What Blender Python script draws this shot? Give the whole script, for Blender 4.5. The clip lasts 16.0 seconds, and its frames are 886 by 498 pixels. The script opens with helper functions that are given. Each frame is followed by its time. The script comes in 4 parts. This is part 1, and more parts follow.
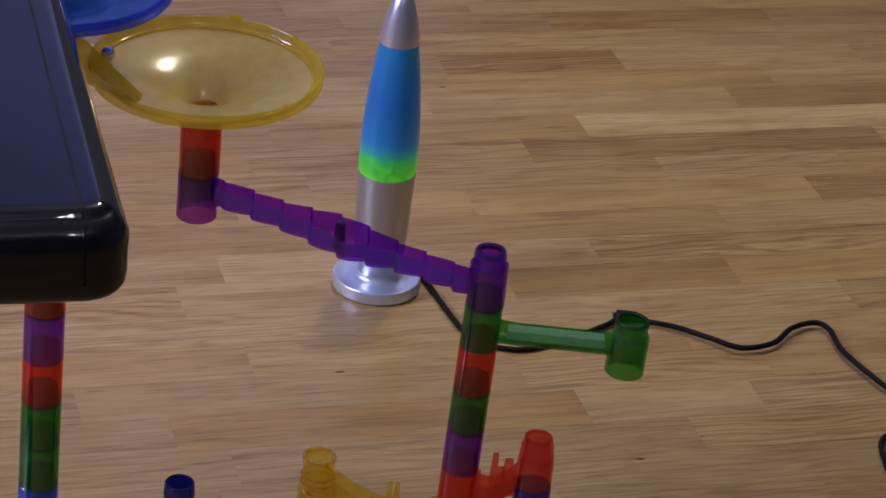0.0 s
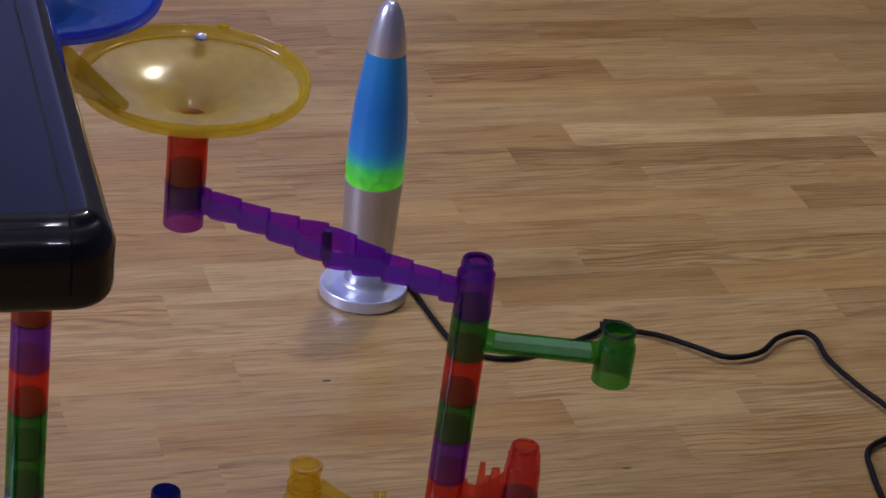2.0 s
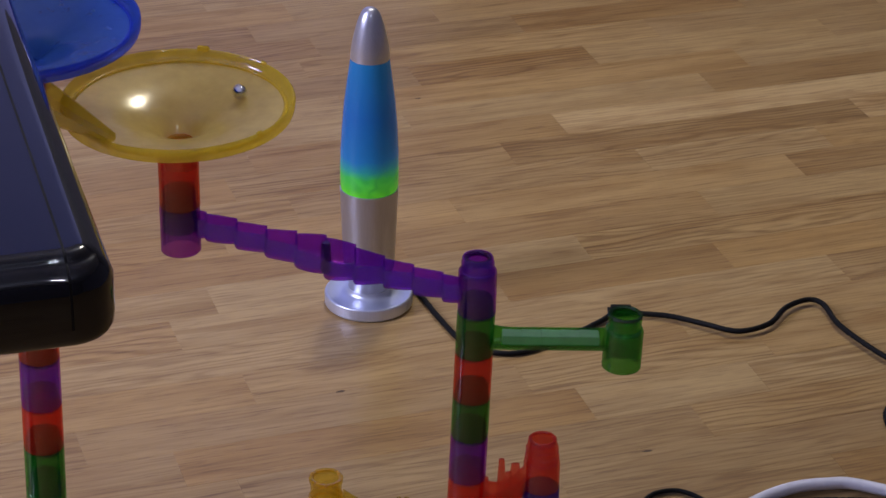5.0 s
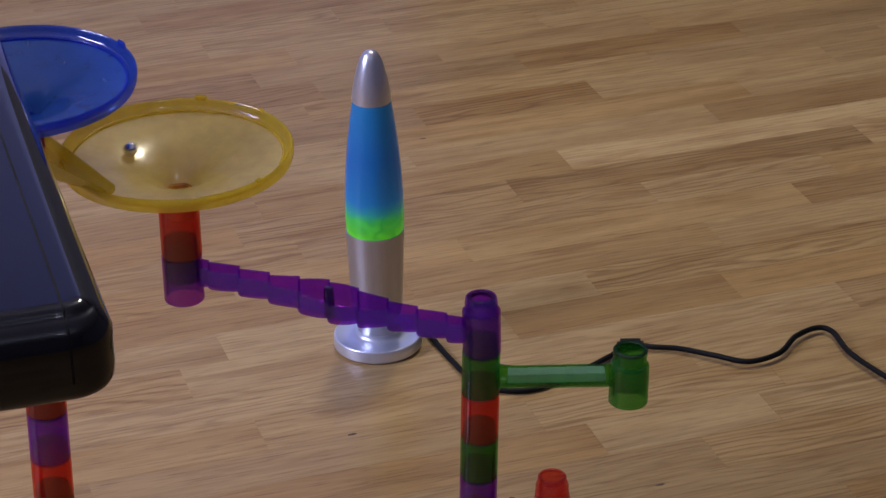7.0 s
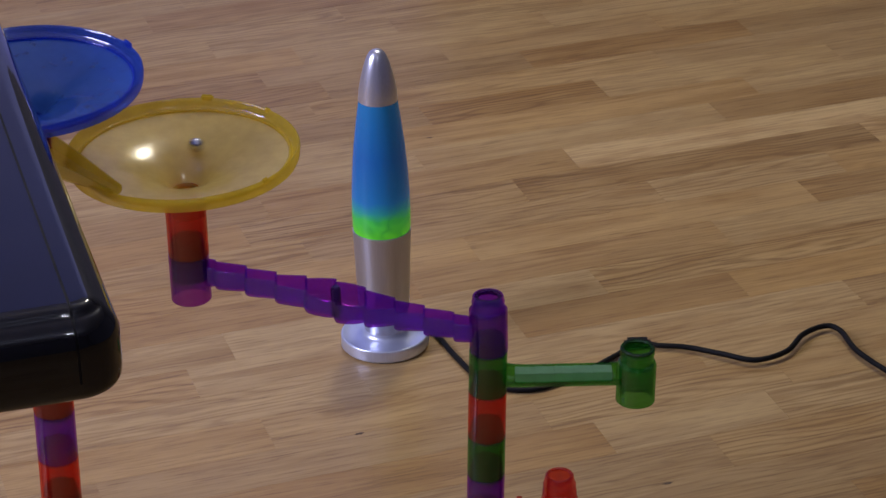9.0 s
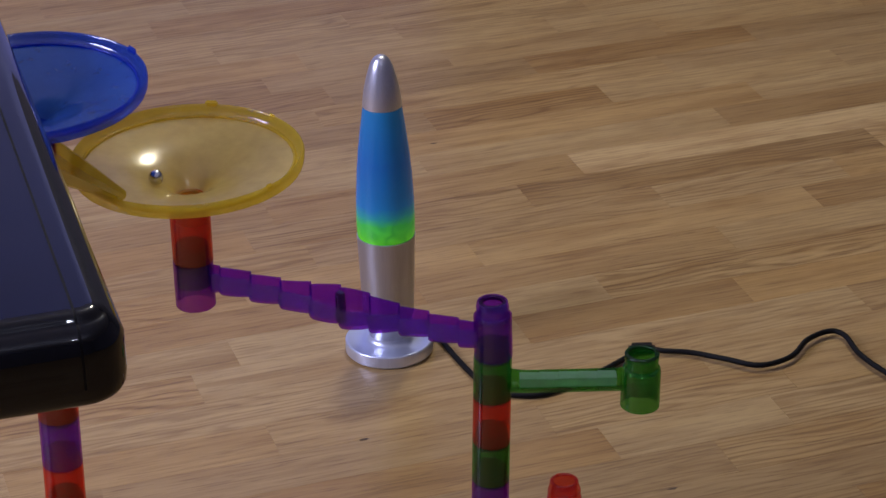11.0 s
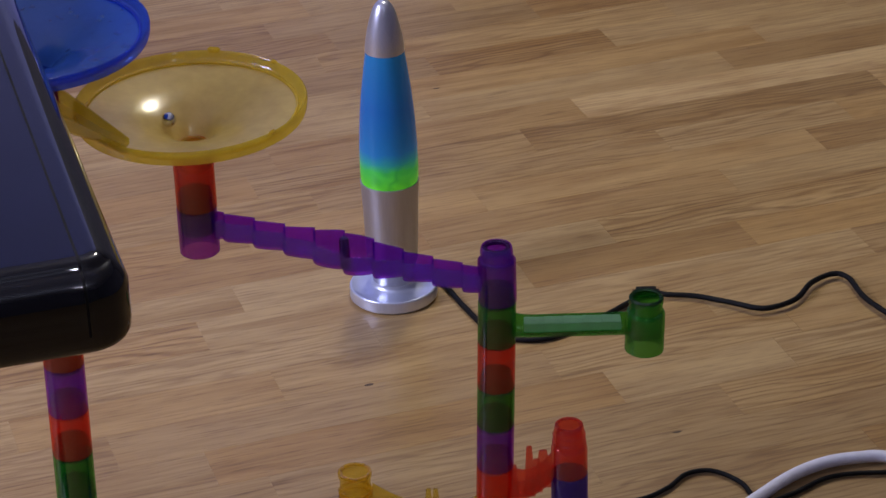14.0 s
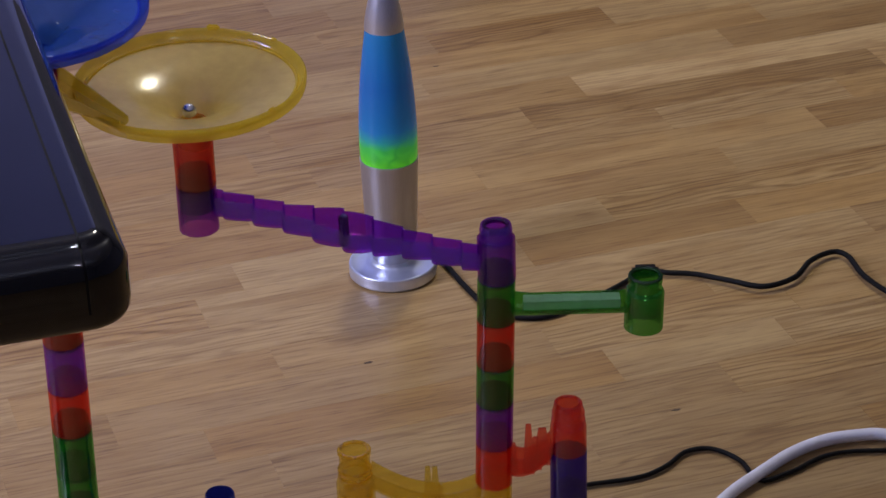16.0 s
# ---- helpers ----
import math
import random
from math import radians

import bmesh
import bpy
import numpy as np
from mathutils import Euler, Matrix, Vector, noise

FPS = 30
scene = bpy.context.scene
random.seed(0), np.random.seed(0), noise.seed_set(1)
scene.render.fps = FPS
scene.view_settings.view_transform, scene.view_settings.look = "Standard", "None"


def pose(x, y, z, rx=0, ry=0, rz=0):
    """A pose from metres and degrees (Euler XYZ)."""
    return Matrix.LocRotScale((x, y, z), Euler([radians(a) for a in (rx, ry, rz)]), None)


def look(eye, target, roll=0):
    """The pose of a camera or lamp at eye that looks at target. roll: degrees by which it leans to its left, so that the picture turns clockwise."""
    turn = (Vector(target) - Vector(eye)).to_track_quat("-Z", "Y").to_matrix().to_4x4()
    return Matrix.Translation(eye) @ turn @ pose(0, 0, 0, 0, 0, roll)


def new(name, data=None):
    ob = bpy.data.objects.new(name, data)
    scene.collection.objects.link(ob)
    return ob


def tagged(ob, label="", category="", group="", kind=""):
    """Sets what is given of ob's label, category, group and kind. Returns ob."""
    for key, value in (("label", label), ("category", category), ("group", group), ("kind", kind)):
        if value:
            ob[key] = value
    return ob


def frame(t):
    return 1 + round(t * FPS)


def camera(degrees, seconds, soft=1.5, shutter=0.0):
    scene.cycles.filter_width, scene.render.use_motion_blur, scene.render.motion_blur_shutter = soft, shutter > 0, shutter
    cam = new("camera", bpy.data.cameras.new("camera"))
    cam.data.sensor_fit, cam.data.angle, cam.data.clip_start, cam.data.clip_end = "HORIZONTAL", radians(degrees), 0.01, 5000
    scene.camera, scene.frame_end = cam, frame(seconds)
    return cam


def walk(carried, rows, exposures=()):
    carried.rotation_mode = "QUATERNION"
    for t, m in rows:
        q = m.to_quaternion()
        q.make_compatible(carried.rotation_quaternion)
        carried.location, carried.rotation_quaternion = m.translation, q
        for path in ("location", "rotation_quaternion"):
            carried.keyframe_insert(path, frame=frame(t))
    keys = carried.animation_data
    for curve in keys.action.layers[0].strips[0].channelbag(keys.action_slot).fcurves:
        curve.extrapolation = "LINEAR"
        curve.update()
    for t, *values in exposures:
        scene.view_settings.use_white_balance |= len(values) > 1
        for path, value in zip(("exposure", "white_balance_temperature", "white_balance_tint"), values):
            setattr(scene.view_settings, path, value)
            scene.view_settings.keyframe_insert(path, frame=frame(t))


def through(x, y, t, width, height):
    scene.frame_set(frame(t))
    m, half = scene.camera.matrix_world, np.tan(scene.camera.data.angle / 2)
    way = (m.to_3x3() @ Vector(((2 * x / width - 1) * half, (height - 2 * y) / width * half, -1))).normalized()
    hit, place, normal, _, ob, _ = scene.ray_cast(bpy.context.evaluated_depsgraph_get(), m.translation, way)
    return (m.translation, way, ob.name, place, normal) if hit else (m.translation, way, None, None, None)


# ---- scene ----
cam = camera(20.0, 16.0, soft=1.5, shutter=0.4)
EYE_A, EYE_B = (0.0564, -2.6548, 1.4658), (0.0762, -2.6562, 1.4720)
PATH = [
    (0, EYE_A, (0.0696, -0.8876, 0.5293), 5.96),
    (0.5, EYE_A, (0.0739, -0.8853, 0.5337), 6.14),
    (1, EYE_A, (0.0780, -0.8843, 0.5358), 6.20),
    (1.5, EYE_A, (0.0777, -0.8840, 0.5363), 6.23),
    (2, EYE_A, (0.0793, -0.8839, 0.5366), 6.18),
    (2.5, EYE_A, (0.0802, -0.8839, 0.5366), 6.23),
    (3, EYE_A, (0.0818, -0.8841, 0.5362), 6.24),
    (3.5, EYE_A, (0.0841, -0.8840, 0.5364), 6.06),
    (3.9, EYE_A, (0.0906, -0.8838, 0.5370), 5.90),
    (4, EYE_A, (0.1111, -0.8834, 0.5389), 5.40),
    (4.2, EYE_A, (0.1167, -0.8842, 0.5375), 4.22),
    (6.3, EYE_B, (0.0702, -0.8819, 0.5490), -1.41),
    (6.5, EYE_B, (0.0791, -0.8754, 0.5616), -1.23),
    (7, EYE_B, (0.0792, -0.8719, 0.5684), -1.18),
    (7.5, EYE_B, (0.0762, -0.8726, 0.5671), -1.25),
    (8, EYE_B, (0.0755, -0.8732, 0.5660), -1.25),
    (8.5, EYE_B, (0.0737, -0.8735, 0.5654), -1.31),
    (9, EYE_B, (0.0738, -0.8722, 0.5679), -1.40),
    (9.5, EYE_B, (0.0757, -0.8708, 0.5706), -1.46),
    (12, EYE_B, (0.0676, -0.8701, 0.5721), -1.55),
    (12.5, EYE_B, (0.0688, -0.8710, 0.5702), -1.55),
    (13, EYE_B, (0.0706, -0.8728, 0.5667), -1.61),
    (13.5, EYE_B, (0.0697, -0.8835, 0.5460), -1.74),
    (14, EYE_B, (0.0662, -0.8902, 0.5333), -1.95),
    (14.5, EYE_B, (0.0671, -0.8942, 0.5258), -1.97),
    (15, EYE_B, (0.0677, -0.8952, 0.5239), -1.96),
    (15.5, EYE_B, (0.0674, -0.8958, 0.5228), -2.00),
    (16, EYE_B, (0.0662, -0.8985, 0.5178), -1.92),
]
walk(cam, [(t, look(e, g, r)) for t, e, g, r in PATH])

# ---- light: an unseen closed room, a ceiling fitting behind the lava lamp and a side fill ----
world = bpy.data.worlds.new("world")
scene.world = world
world.use_nodes = True
world.node_tree.nodes["Background"].inputs[0].default_value = (0.5, 0.55, 0.7, 1)
world.node_tree.nodes["Background"].inputs[1].default_value = 0.05
scene.view_settings.exposure = 0.0
scene.cycles.transparent_max_bounces = 24


def lamp(name, kind, place, aim, watts, size, colour):
    data = bpy.data.lights.new(name, kind)
    data.energy, data.color = watts, colour
    if kind == "AREA":
        data.shape, data.size = "DISK", size
    else:
        data.shadow_soft_size = size
    ob = new(name, data)
    ob.matrix_world = look(place, aim)
    return ob


ROOM = (-2.4, 2.6, -3.6, 1.75, 2.5)
TUBES = (0.22, 0.78, 2.40)  # the round ceiling fitting
SPOTS = (0.338, -2.13, 2.16)  # small hanging fitting above the camera
lamp("ceiling_disc_light", "AREA", (TUBES[0], TUBES[1], TUBES[2] - 0.06), (TUBES[0], TUBES[1], 0), 10.6, 0.30, (1.0, 0.94, 0.79))
lamp("ceiling_glow_light", "POINT", (TUBES[0], TUBES[1], 2.22), (0, 0, 0), 21.6, 0.09, (1.0, 0.94, 0.79))
for k, w in ((0, 1.2), (0.013, 1.2), (0.036, 4.0)):
    lamp("spot_bulb_light", "POINT", (SPOTS[0] + k, SPOTS[1], SPOTS[2] - 0.06), (0, 0, 0), w, 0.0050, (0.78, 0.82, 1.0))

# soft bluish fill from the left, added to lighten the near side
side_fill_light = lamp("side_fill_light", "AREA", (-2.38, -1.10, 1.80), (0.0, -1.1, 0.2), 92, 1.15, (0.655, 0.665, 1.0))
side_fill_light.data.shape = "SQUARE"

# ---- materials ----
def shader(name):
    m = bpy.data.materials.new(name)
    m.use_nodes = True
    t = m.node_tree
    return m, t, t.nodes["Principled BSDF"], t.links.new


def setp(bsdf, **kw):
    for k, v in kw.items():
        bsdf.inputs[k.replace("_", " ")].default_value = v


def noise_tex(t, scale, detail=4, rough=0.55, coord=None, stretch=None):
    n = t.nodes.new("ShaderNodeTexNoise")
    n.inputs["Scale"].default_value, n.inputs["Detail"].default_value, n.inputs["Roughness"].default_value = scale, detail, rough
    if coord is not None:
        src = coord
        if stretch:
            mp = t.nodes.new("ShaderNodeMapping")
            mp.inputs["Scale"].default_value = stretch
            t.links.new(coord, mp.inputs["Vector"])
            src = mp.outputs["Vector"]
        t.links.new(src, n.inputs["Vector"])
    return n


def ramp(t, fac, stops):
    r = t.nodes.new("ShaderNodeValToRGB")
    while len(r.color_ramp.elements) < len(stops):
        r.color_ramp.elements.new(0.5)
    for e, (p, c) in zip(r.color_ramp.elements, stops):
        e.position, e.color = p, (*c, 1) if len(c) == 3 else c
    t.links.new(fac, r.inputs["Fac"])
    return r


def bump(t, height, strength, distance, bsdf):
    b = t.nodes.new("ShaderNodeBump")
    b.inputs["Strength"].default_value, b.inputs["Distance"].default_value = strength, distance
    t.links.new(height, b.inputs["Height"])
    t.links.new(b.outputs["Normal"], bsdf.inputs["Normal"])


def object_coord(t):
    return t.nodes.new("ShaderNodeTexCoord").outputs["Object"]


def tinted_plastic(name, colour, clear=0.5, through=None, rough=0.10):
    """Coloured see-through toy plastic: cloudy body colour mixed with tinted clearness, and a gloss over both."""
    m, t, b, link = shader(name)
    t.nodes.remove(b)
    co = object_coord(t)
    n = noise_tex(t, 70, 3, coord=co)
    tone = ramp(t, n.outputs["Fac"], [(0.3, tuple(c * 0.86 for c in colour)), (0.7, colour)])
    relief = t.nodes.new("ShaderNodeBump")
    relief.inputs["Strength"].default_value, relief.inputs["Distance"].default_value = 0.10, 0.0006
    link(noise_tex(t, 150, 2, coord=co).outputs["Fac"], relief.inputs["Height"])
    body, glow = t.nodes.new("ShaderNodeBsdfDiffuse"), t.nodes.new("ShaderNodeBsdfTranslucent")
    tr, gloss, fres = t.nodes.new("ShaderNodeBsdfTransparent"), t.nodes.new("ShaderNodeBsdfGlossy"), t.nodes.new("ShaderNodeLayerWeight")
    for s in (body, glow):
        link(tone.outputs[0], s.inputs["Color"])
    tr.inputs["Color"].default_value = (*(through or colour), 1)
    gloss.inputs["Roughness"].default_value, fres.inputs["Blend"].default_value = rough, 0.5
    sheen = ramp(t, fres.outputs["Facing"], [(0.0, (0.07,) * 3), (0.6, (0.085,) * 3), (0.85, (0.17,) * 3), (1.0, (0.42,) * 3)])
    link(relief.outputs[0], gloss.inputs["Normal"])
    mixes = [t.nodes.new("ShaderNodeMixShader") for _ in range(3)]
    for ms, fac, one, two in ((mixes[0], 0.5, body, glow), (mixes[1], clear, mixes[0], tr), (mixes[2], None, mixes[1], gloss)):
        if fac is None:
            link(sheen.outputs[0], ms.inputs[0])
        else:
            ms.inputs[0].default_value = fac
        link(one.outputs[0], ms.inputs[1])
        link(two.outputs[0], ms.inputs[2])
    link(mixes[2].outputs[0], t.nodes["Material Output"].inputs["Surface"])
    return m


RED = tinted_plastic("red_plastic", (1.0, 0.12, 0.05), 0.76, (0.98, 0.33, 0.20), 0.07)
CLEAR_RED = tinted_plastic("thin_red_plastic", (1.0, 0.19, 0.12), 0.85, (0.97, 0.42, 0.34), 0.07)
PURPLE = tinted_plastic("purple_plastic", (0.20, 0.05, 0.80), 0.82, (0.70, 0.26, 0.82), 0.07)
GREEN = tinted_plastic("green_plastic", (0.05, 0.40, 0.08), 0.80, (0.36, 0.74, 0.30), 0.08)
# paler copy of the green, with the light on the ribs put into it
PALE_GREEN = tinted_plastic("lit_green_plastic", (0.40, 0.80, 0.54), 0.42, (0.55, 0.90, 0.58), 0.20)
VIOLET = tinted_plastic("violet_plastic", (0.24, 0.09, 1.0), 0.70, (0.70, 0.23, 0.82), 0.06)
YELLOW = tinted_plastic("yellow_plastic", (1.0, 0.78, 0.10), 0.85, (1.0, 0.92, 0.46), 0.06)
AMBER = tinted_plastic("amber_plastic", (1.0, 0.87, 0.34), 0.50, (1.0, 0.93, 0.54), 0.18)
AMBER_RIM = tinted_plastic("thick_amber_plastic", (1.0, 0.84, 0.10), 0.63, (1.0, 0.92, 0.45), 0.07)
BLUE = tinted_plastic("blue_plastic", (0.07, 0.25, 1.0), 0.64, (0.24, 0.46, 0.93), 0.12)
BLUE_RIM = tinted_plastic("thick_blue_plastic", (0.05, 0.18, 0.95), 0.72, (0.28, 0.42, 0.92), 0.10)
# plugs use darkened copies of the colours, for the shade where tubes overlap
RED_PLUG = tinted_plastic("darkened_red_plastic", (0.75, 0.05, 0.02), 0.78, (0.88, 0.17, 0.11), 0.08)
PURPLE_PLUG = tinted_plastic("darkened_purple_plastic", (0.10, 0.02, 0.28), 0.78, (0.42, 0.09, 0.48), 0.08)
GREEN_PLUG = tinted_plastic("darkened_green_plastic", (0.02, 0.15, 0.03), 0.78, (0.14, 0.42, 0.13), 0.08)
YELLOW_LIP = tinted_plastic("thick_yellow_plastic", (1.0, 0.70, 0.05), 0.66, (1.0, 0.88, 0.32), 0.06)
INDIGO = tinted_plastic("indigo_plastic", (0.09, 0.04, 0.62), 0.76, (0.34, 0.20, 0.78), 0.07)
BLUE_PLUG = tinted_plastic("darkened_blue_plastic", (0.03, 0.07, 0.42), 0.72, (0.12, 0.16, 0.60), 0.08)


def plain(name, colour, rough=0.5, metal=0.0, scale=60, amount=0.25, relief=0.1, **more):
    m, t, b, link = shader(name)
    co = object_coord(t)
    n = noise_tex(t, scale, 5, coord=co)
    lo = tuple(c * (1 - amount) for c in colour)
    link(ramp(t, n.outputs["Fac"], [(0.3, lo), (0.7, colour)]).outputs[0], b.inputs["Base Color"])
    n2 = noise_tex(t, scale * 0.2, 3, coord=co)
    r = ramp(t, n2.outputs["Fac"], [(0.3, (rough * 0.85,) * 3), (0.7, (min(1, rough * 1.2),) * 3)])
    link(r.outputs[0], b.inputs["Roughness"])
    setp(b, Metallic=metal, **more)
    if relief:
        bump(t, n.outputs["Fac"], relief, 0.001, b)
    return m




def black_gloss(name):
    """Polished black plastic with faint dust, wipe marks and hair scratches."""
    m, t, b, link = shader(name)
    co = object_coord(t)
    wipe = noise_tex(t, 7.0, 5, 0.6, co)
    wipe.inputs["Distortion"].default_value = 1.2
    hair = noise_tex(t, 1.0, 4, 0.7, co, (28, 190, 28))
    link(ramp(t, hair.outputs["Fac"], [(0.35, (0.004, 0.004, 0.005)), (0.66, (0.006, 0.006, 0.008)), (0.80, (0.016, 0.016, 0.022))]).outputs[0], b.inputs["Base Color"])
    link(ramp(t, wipe.outputs["Fac"], [(0.35, (0.012,) * 3), (0.58, (0.02,) * 3), (0.78, (0.05,) * 3)]).outputs[0], b.inputs["Roughness"])
    setp(b, IOR=1.47)
    return m


BLACK_GLOSS = black_gloss("black_gloss_plastic")
CABLE = plain("black_cable_rubber", (0.003, 0.003, 0.004), 0.6, 0, 120, 0.3, IOR=1.28)
HOSE = plain("white_hose_plastic", (0.82, 0.83, 0.92), 0.35, 0, 80, 0.12)
# colours of the unseen room, set for the light it bounces and reflects
BLUE_REFLECTOR = plain("blue_reflector", (0.31, 0.35, 0.80), 0.85, 0, 8, 0.06, 0.2)
PLASTER = plain("wall_plaster", (0.54, 0.56, 0.66), 0.9, 0, 8, 0.06, 0.2)
DARK_REFLECTOR = plain("dark_reflector", (0.13, 0.13, 0.17), 0.9, 0, 8, 0.06, 0.2)
CHROME = plain("steel_ball", (0.75, 0.76, 0.80), 0.08, 1.0, 300, 0.1, 0.0)



def brushed(name, tone=(0.66, 0.66, 0.70), rough=0.32, metal=0.78):
    m, t, b, link = shader(name)
    co = object_coord(t)
    n = noise_tex(t, 1.0, 3, coord=co, stretch=(900, 900, 12))
    link(ramp(t, n.outputs["Fac"], [(0.25, tuple(c * 0.93 for c in tone)), (0.75, tuple(c * 1.05 for c in tone))]).outputs[0], b.inputs["Base Color"])
    setp(b, Metallic=metal, Roughness=rough)
    bump(t, n.outputs["Fac"], 0.03, 0.0003, b)
    return m


SILVER = brushed("brushed_silver", (0.47, 0.48, 0.56))
CAP_SILVER = brushed("bright_silver", (0.64, 0.65, 0.74), 0.30, 0.80)
FOOT_SILVER = brushed("satin_silver", (0.70, 0.75, 0.90), 0.34, 0.75)


def liquid(name):
    """The lamp's filling, lit from the bulb beneath: pale green wax at the bottom, blue liquid above."""
    m, t, b, link = shader(name)
    co = object_coord(t)
    sep = t.nodes.new("ShaderNodeSeparateXYZ")
    link(co, sep.inputs[0])
    n = noise_tex(t, 34, 3, coord=co)
    add = t.nodes.new("ShaderNodeMath")
    add.operation = "MULTIPLY_ADD"
    link(n.outputs["Fac"], add.inputs[0])
    add.inputs[1].default_value = 0.016
    link(sep.outputs[2], add.inputs[2])
    mr = t.nodes.new("ShaderNodeMapRange")
    mr.inputs[1].default_value, mr.inputs[2].default_value = 0.152, 0.330
    link(add.outputs[0], mr.inputs[0])
    stops = [(0.0, (0.13, 0.60, 0.025)), (0.10, (0.09, 0.56, 0.03)), (0.20, (0.045, 0.46, 0.07)), (0.26, (0.02, 0.27, 0.28)), (0.33, (0.012, 0.165, 0.42)), (0.62, (0.010, 0.125, 0.39)), (1.0, (0.014, 0.17, 0.40))]
    r = ramp(t, mr.outputs[0], stops)
    # folds in the soft wax
    fold = noise_tex(t, 26, 1, 0.4, co, (1, 1, 1.5))
    fold.inputs["Distortion"].default_value = 0.9
    folds = ramp(t, fold.outputs["Fac"], [(0.38, (1, 1, 1)), (0.50, (0.45, 0.68, 1.0)), (0.62, (1, 1, 1))])
    low = ramp(t, mr.outputs[0], [(0.16, (0.75,) * 3), (0.28, (0.0,) * 3)])
    mix = t.nodes.new("ShaderNodeMixRGB")
    mix.blend_type = "MULTIPLY"
    link(low.outputs[0], mix.inputs["Fac"])
    link(r.outputs[0], mix.inputs[1])
    link(folds.outputs[0], mix.inputs[2])
    link(mix.outputs[0], b.inputs["Base Color"])
    link(mix.outputs[0], b.inputs["Emission Color"])
    g = ramp(t, mr.outputs[0], [(0.0, (0.42,) * 3), (0.18, (0.30,) * 3), (0.4, (0.15,) * 3), (1.0, (0.12,) * 3)])
    link(g.outputs[0], b.inputs["Emission Strength"])
    setp(b, Roughness=0.14, IOR=1.45)
    return m


LIQUID = liquid("lamp_liquid")


def wood(name, tone):
    """Oiled oak: strips of about one tone that differ a little, with long grain and darker flecks."""
    m, t, b, link = shader(name)
    info = t.nodes.new("ShaderNodeObjectInfo")
    geo = t.nodes.new("ShaderNodeNewGeometry")
    rnd = t.nodes.new("ShaderNodeMath")
    rnd.operation = "ADD"
    link(info.outputs["Random"], rnd.inputs[0])
    link(geo.outputs["Random Per Island"], rnd.inputs[1])
    frac = t.nodes.new("ShaderNodeMath")
    frac.operation = "FRACT"
    link(rnd.outputs[0], frac.inputs[0])
    # shift the grain from strip to strip
    comb = t.nodes.new("ShaderNodeCombineXYZ")
    mul = t.nodes.new("ShaderNodeMath")
    mul.operation = "MULTIPLY"
    mul.inputs[1].default_value = 37.0
    link(frac.outputs[0], mul.inputs[0])
    for i in range(3):
        link(mul.outputs[0], comb.inputs[i])
    vec = t.nodes.new("ShaderNodeVectorMath")
    vec.operation = "ADD"
    link(geo.outputs["Position"], vec.inputs[0])
    link(comb.outputs[0], vec.inputs[1])
    rot = t.nodes.new("ShaderNodeMapping")
    rot.vector_type = "TEXTURE"
    rot.inputs["Rotation"].default_value = (0, 0, GRAIN)
    link(vec.outputs[0], rot.inputs["Vector"])
    base = ramp(t, frac.outputs[0], [(0.0, tuple(c * k for c, k in zip(tone, (0.99, 0.92, 0.80)))), (0.5, tone), (1.0, tuple(c * k for c, k in zip(tone, (1.03, 1.06, 1.12))))])
    long_grain = noise_tex(t, 1.0, 5, 0.58, rot.outputs[0], (4.5, 220, 4.5))
    pores = noise_tex(t, 1.0, 3, 0.6, rot.outputs[0], (20, 360, 20))
    wave = noise_tex(t, 1.0, 4, 0.5, rot.outputs[0], (3.0, 26, 3.0))
    wave.inputs["Distortion"].default_value = 1.4
    blotch = noise_tex(t, 1.0, 5, 0.55, rot.outputs[0], (6, 15, 6))
    rings = t.nodes.new("ShaderNodeTexWave")
    rings.bands_direction = "Y"
    for key, value in (("Scale", 26.0), ("Distortion", 22.0), ("Detail", 2.2), ("Detail Scale", 0.75), ("Detail Roughness", 0.55)):
        rings.inputs[key].default_value = value
    flat = t.nodes.new("ShaderNodeMapping")
    flat.inputs["Scale"].default_value = (0.19, 1.0, 1.0)
    link(rot.outputs[0], flat.inputs["Vector"])
    link(flat.outputs[0], rings.inputs["Vector"])
    spots = noise_tex(t, 1.0, 3, 0.5, rot.outputs[0], (9, 34, 9))
    # some strips show strong arched figure, others hardly any
    again = t.nodes.new("ShaderNodeMath")
    again.operation = "MULTIPLY"
    again.inputs[1].default_value = 7.31
    link(frac.outputs[0], again.inputs[0])
    pick = t.nodes.new("ShaderNodeMath")
    pick.operation = "FRACT"
    link(again.outputs[0], pick.inputs[0])
    figure = ramp(t, pick.outputs[0], [(0.0, (0.10,) * 3), (0.5, (0.25,) * 3), (0.8, (0.50,) * 3), (1.0, (0.70,) * 3)])
    col = base.outputs[0]
    for src, stops, fac in (
        (long_grain, [(0.30, (0.60, 0.50, 0.40)), (0.47, (1, 1, 1)), (0.68, (1.14, 1.15, 1.14))], 0.52),
        (wave, [(0.34, (0.70, 0.61, 0.52)), (0.50, (1, 1, 1)), (0.64, (1.09, 1.10, 1.08))], 0.60),
        (blotch, [(0.30, (0.86, 0.78, 0.66)), (0.50, (1, 1, 1)), (0.70, (1.08, 1.10, 1.12))], 0.75),
        (rings, [(0.0, (0.58, 0.48, 0.39)), (0.35, (0.90, 0.87, 0.83)), (0.7, (1, 1, 1)), (1.0, (1.08, 1.08, 1.06))], figure),
        (pores, [(0.32, (0.40, 0.32, 0.26)), (0.46, (1, 1, 1)), (0.70, (1.08, 1.08, 1.08))], 0.50),
        (spots, [(0.22, (0.45, 0.36, 0.3)), (0.32, (1, 1, 1))], 0.6),
    ):
        mix = t.nodes.new("ShaderNodeMixRGB")
        mix.blend_type = "MULTIPLY"
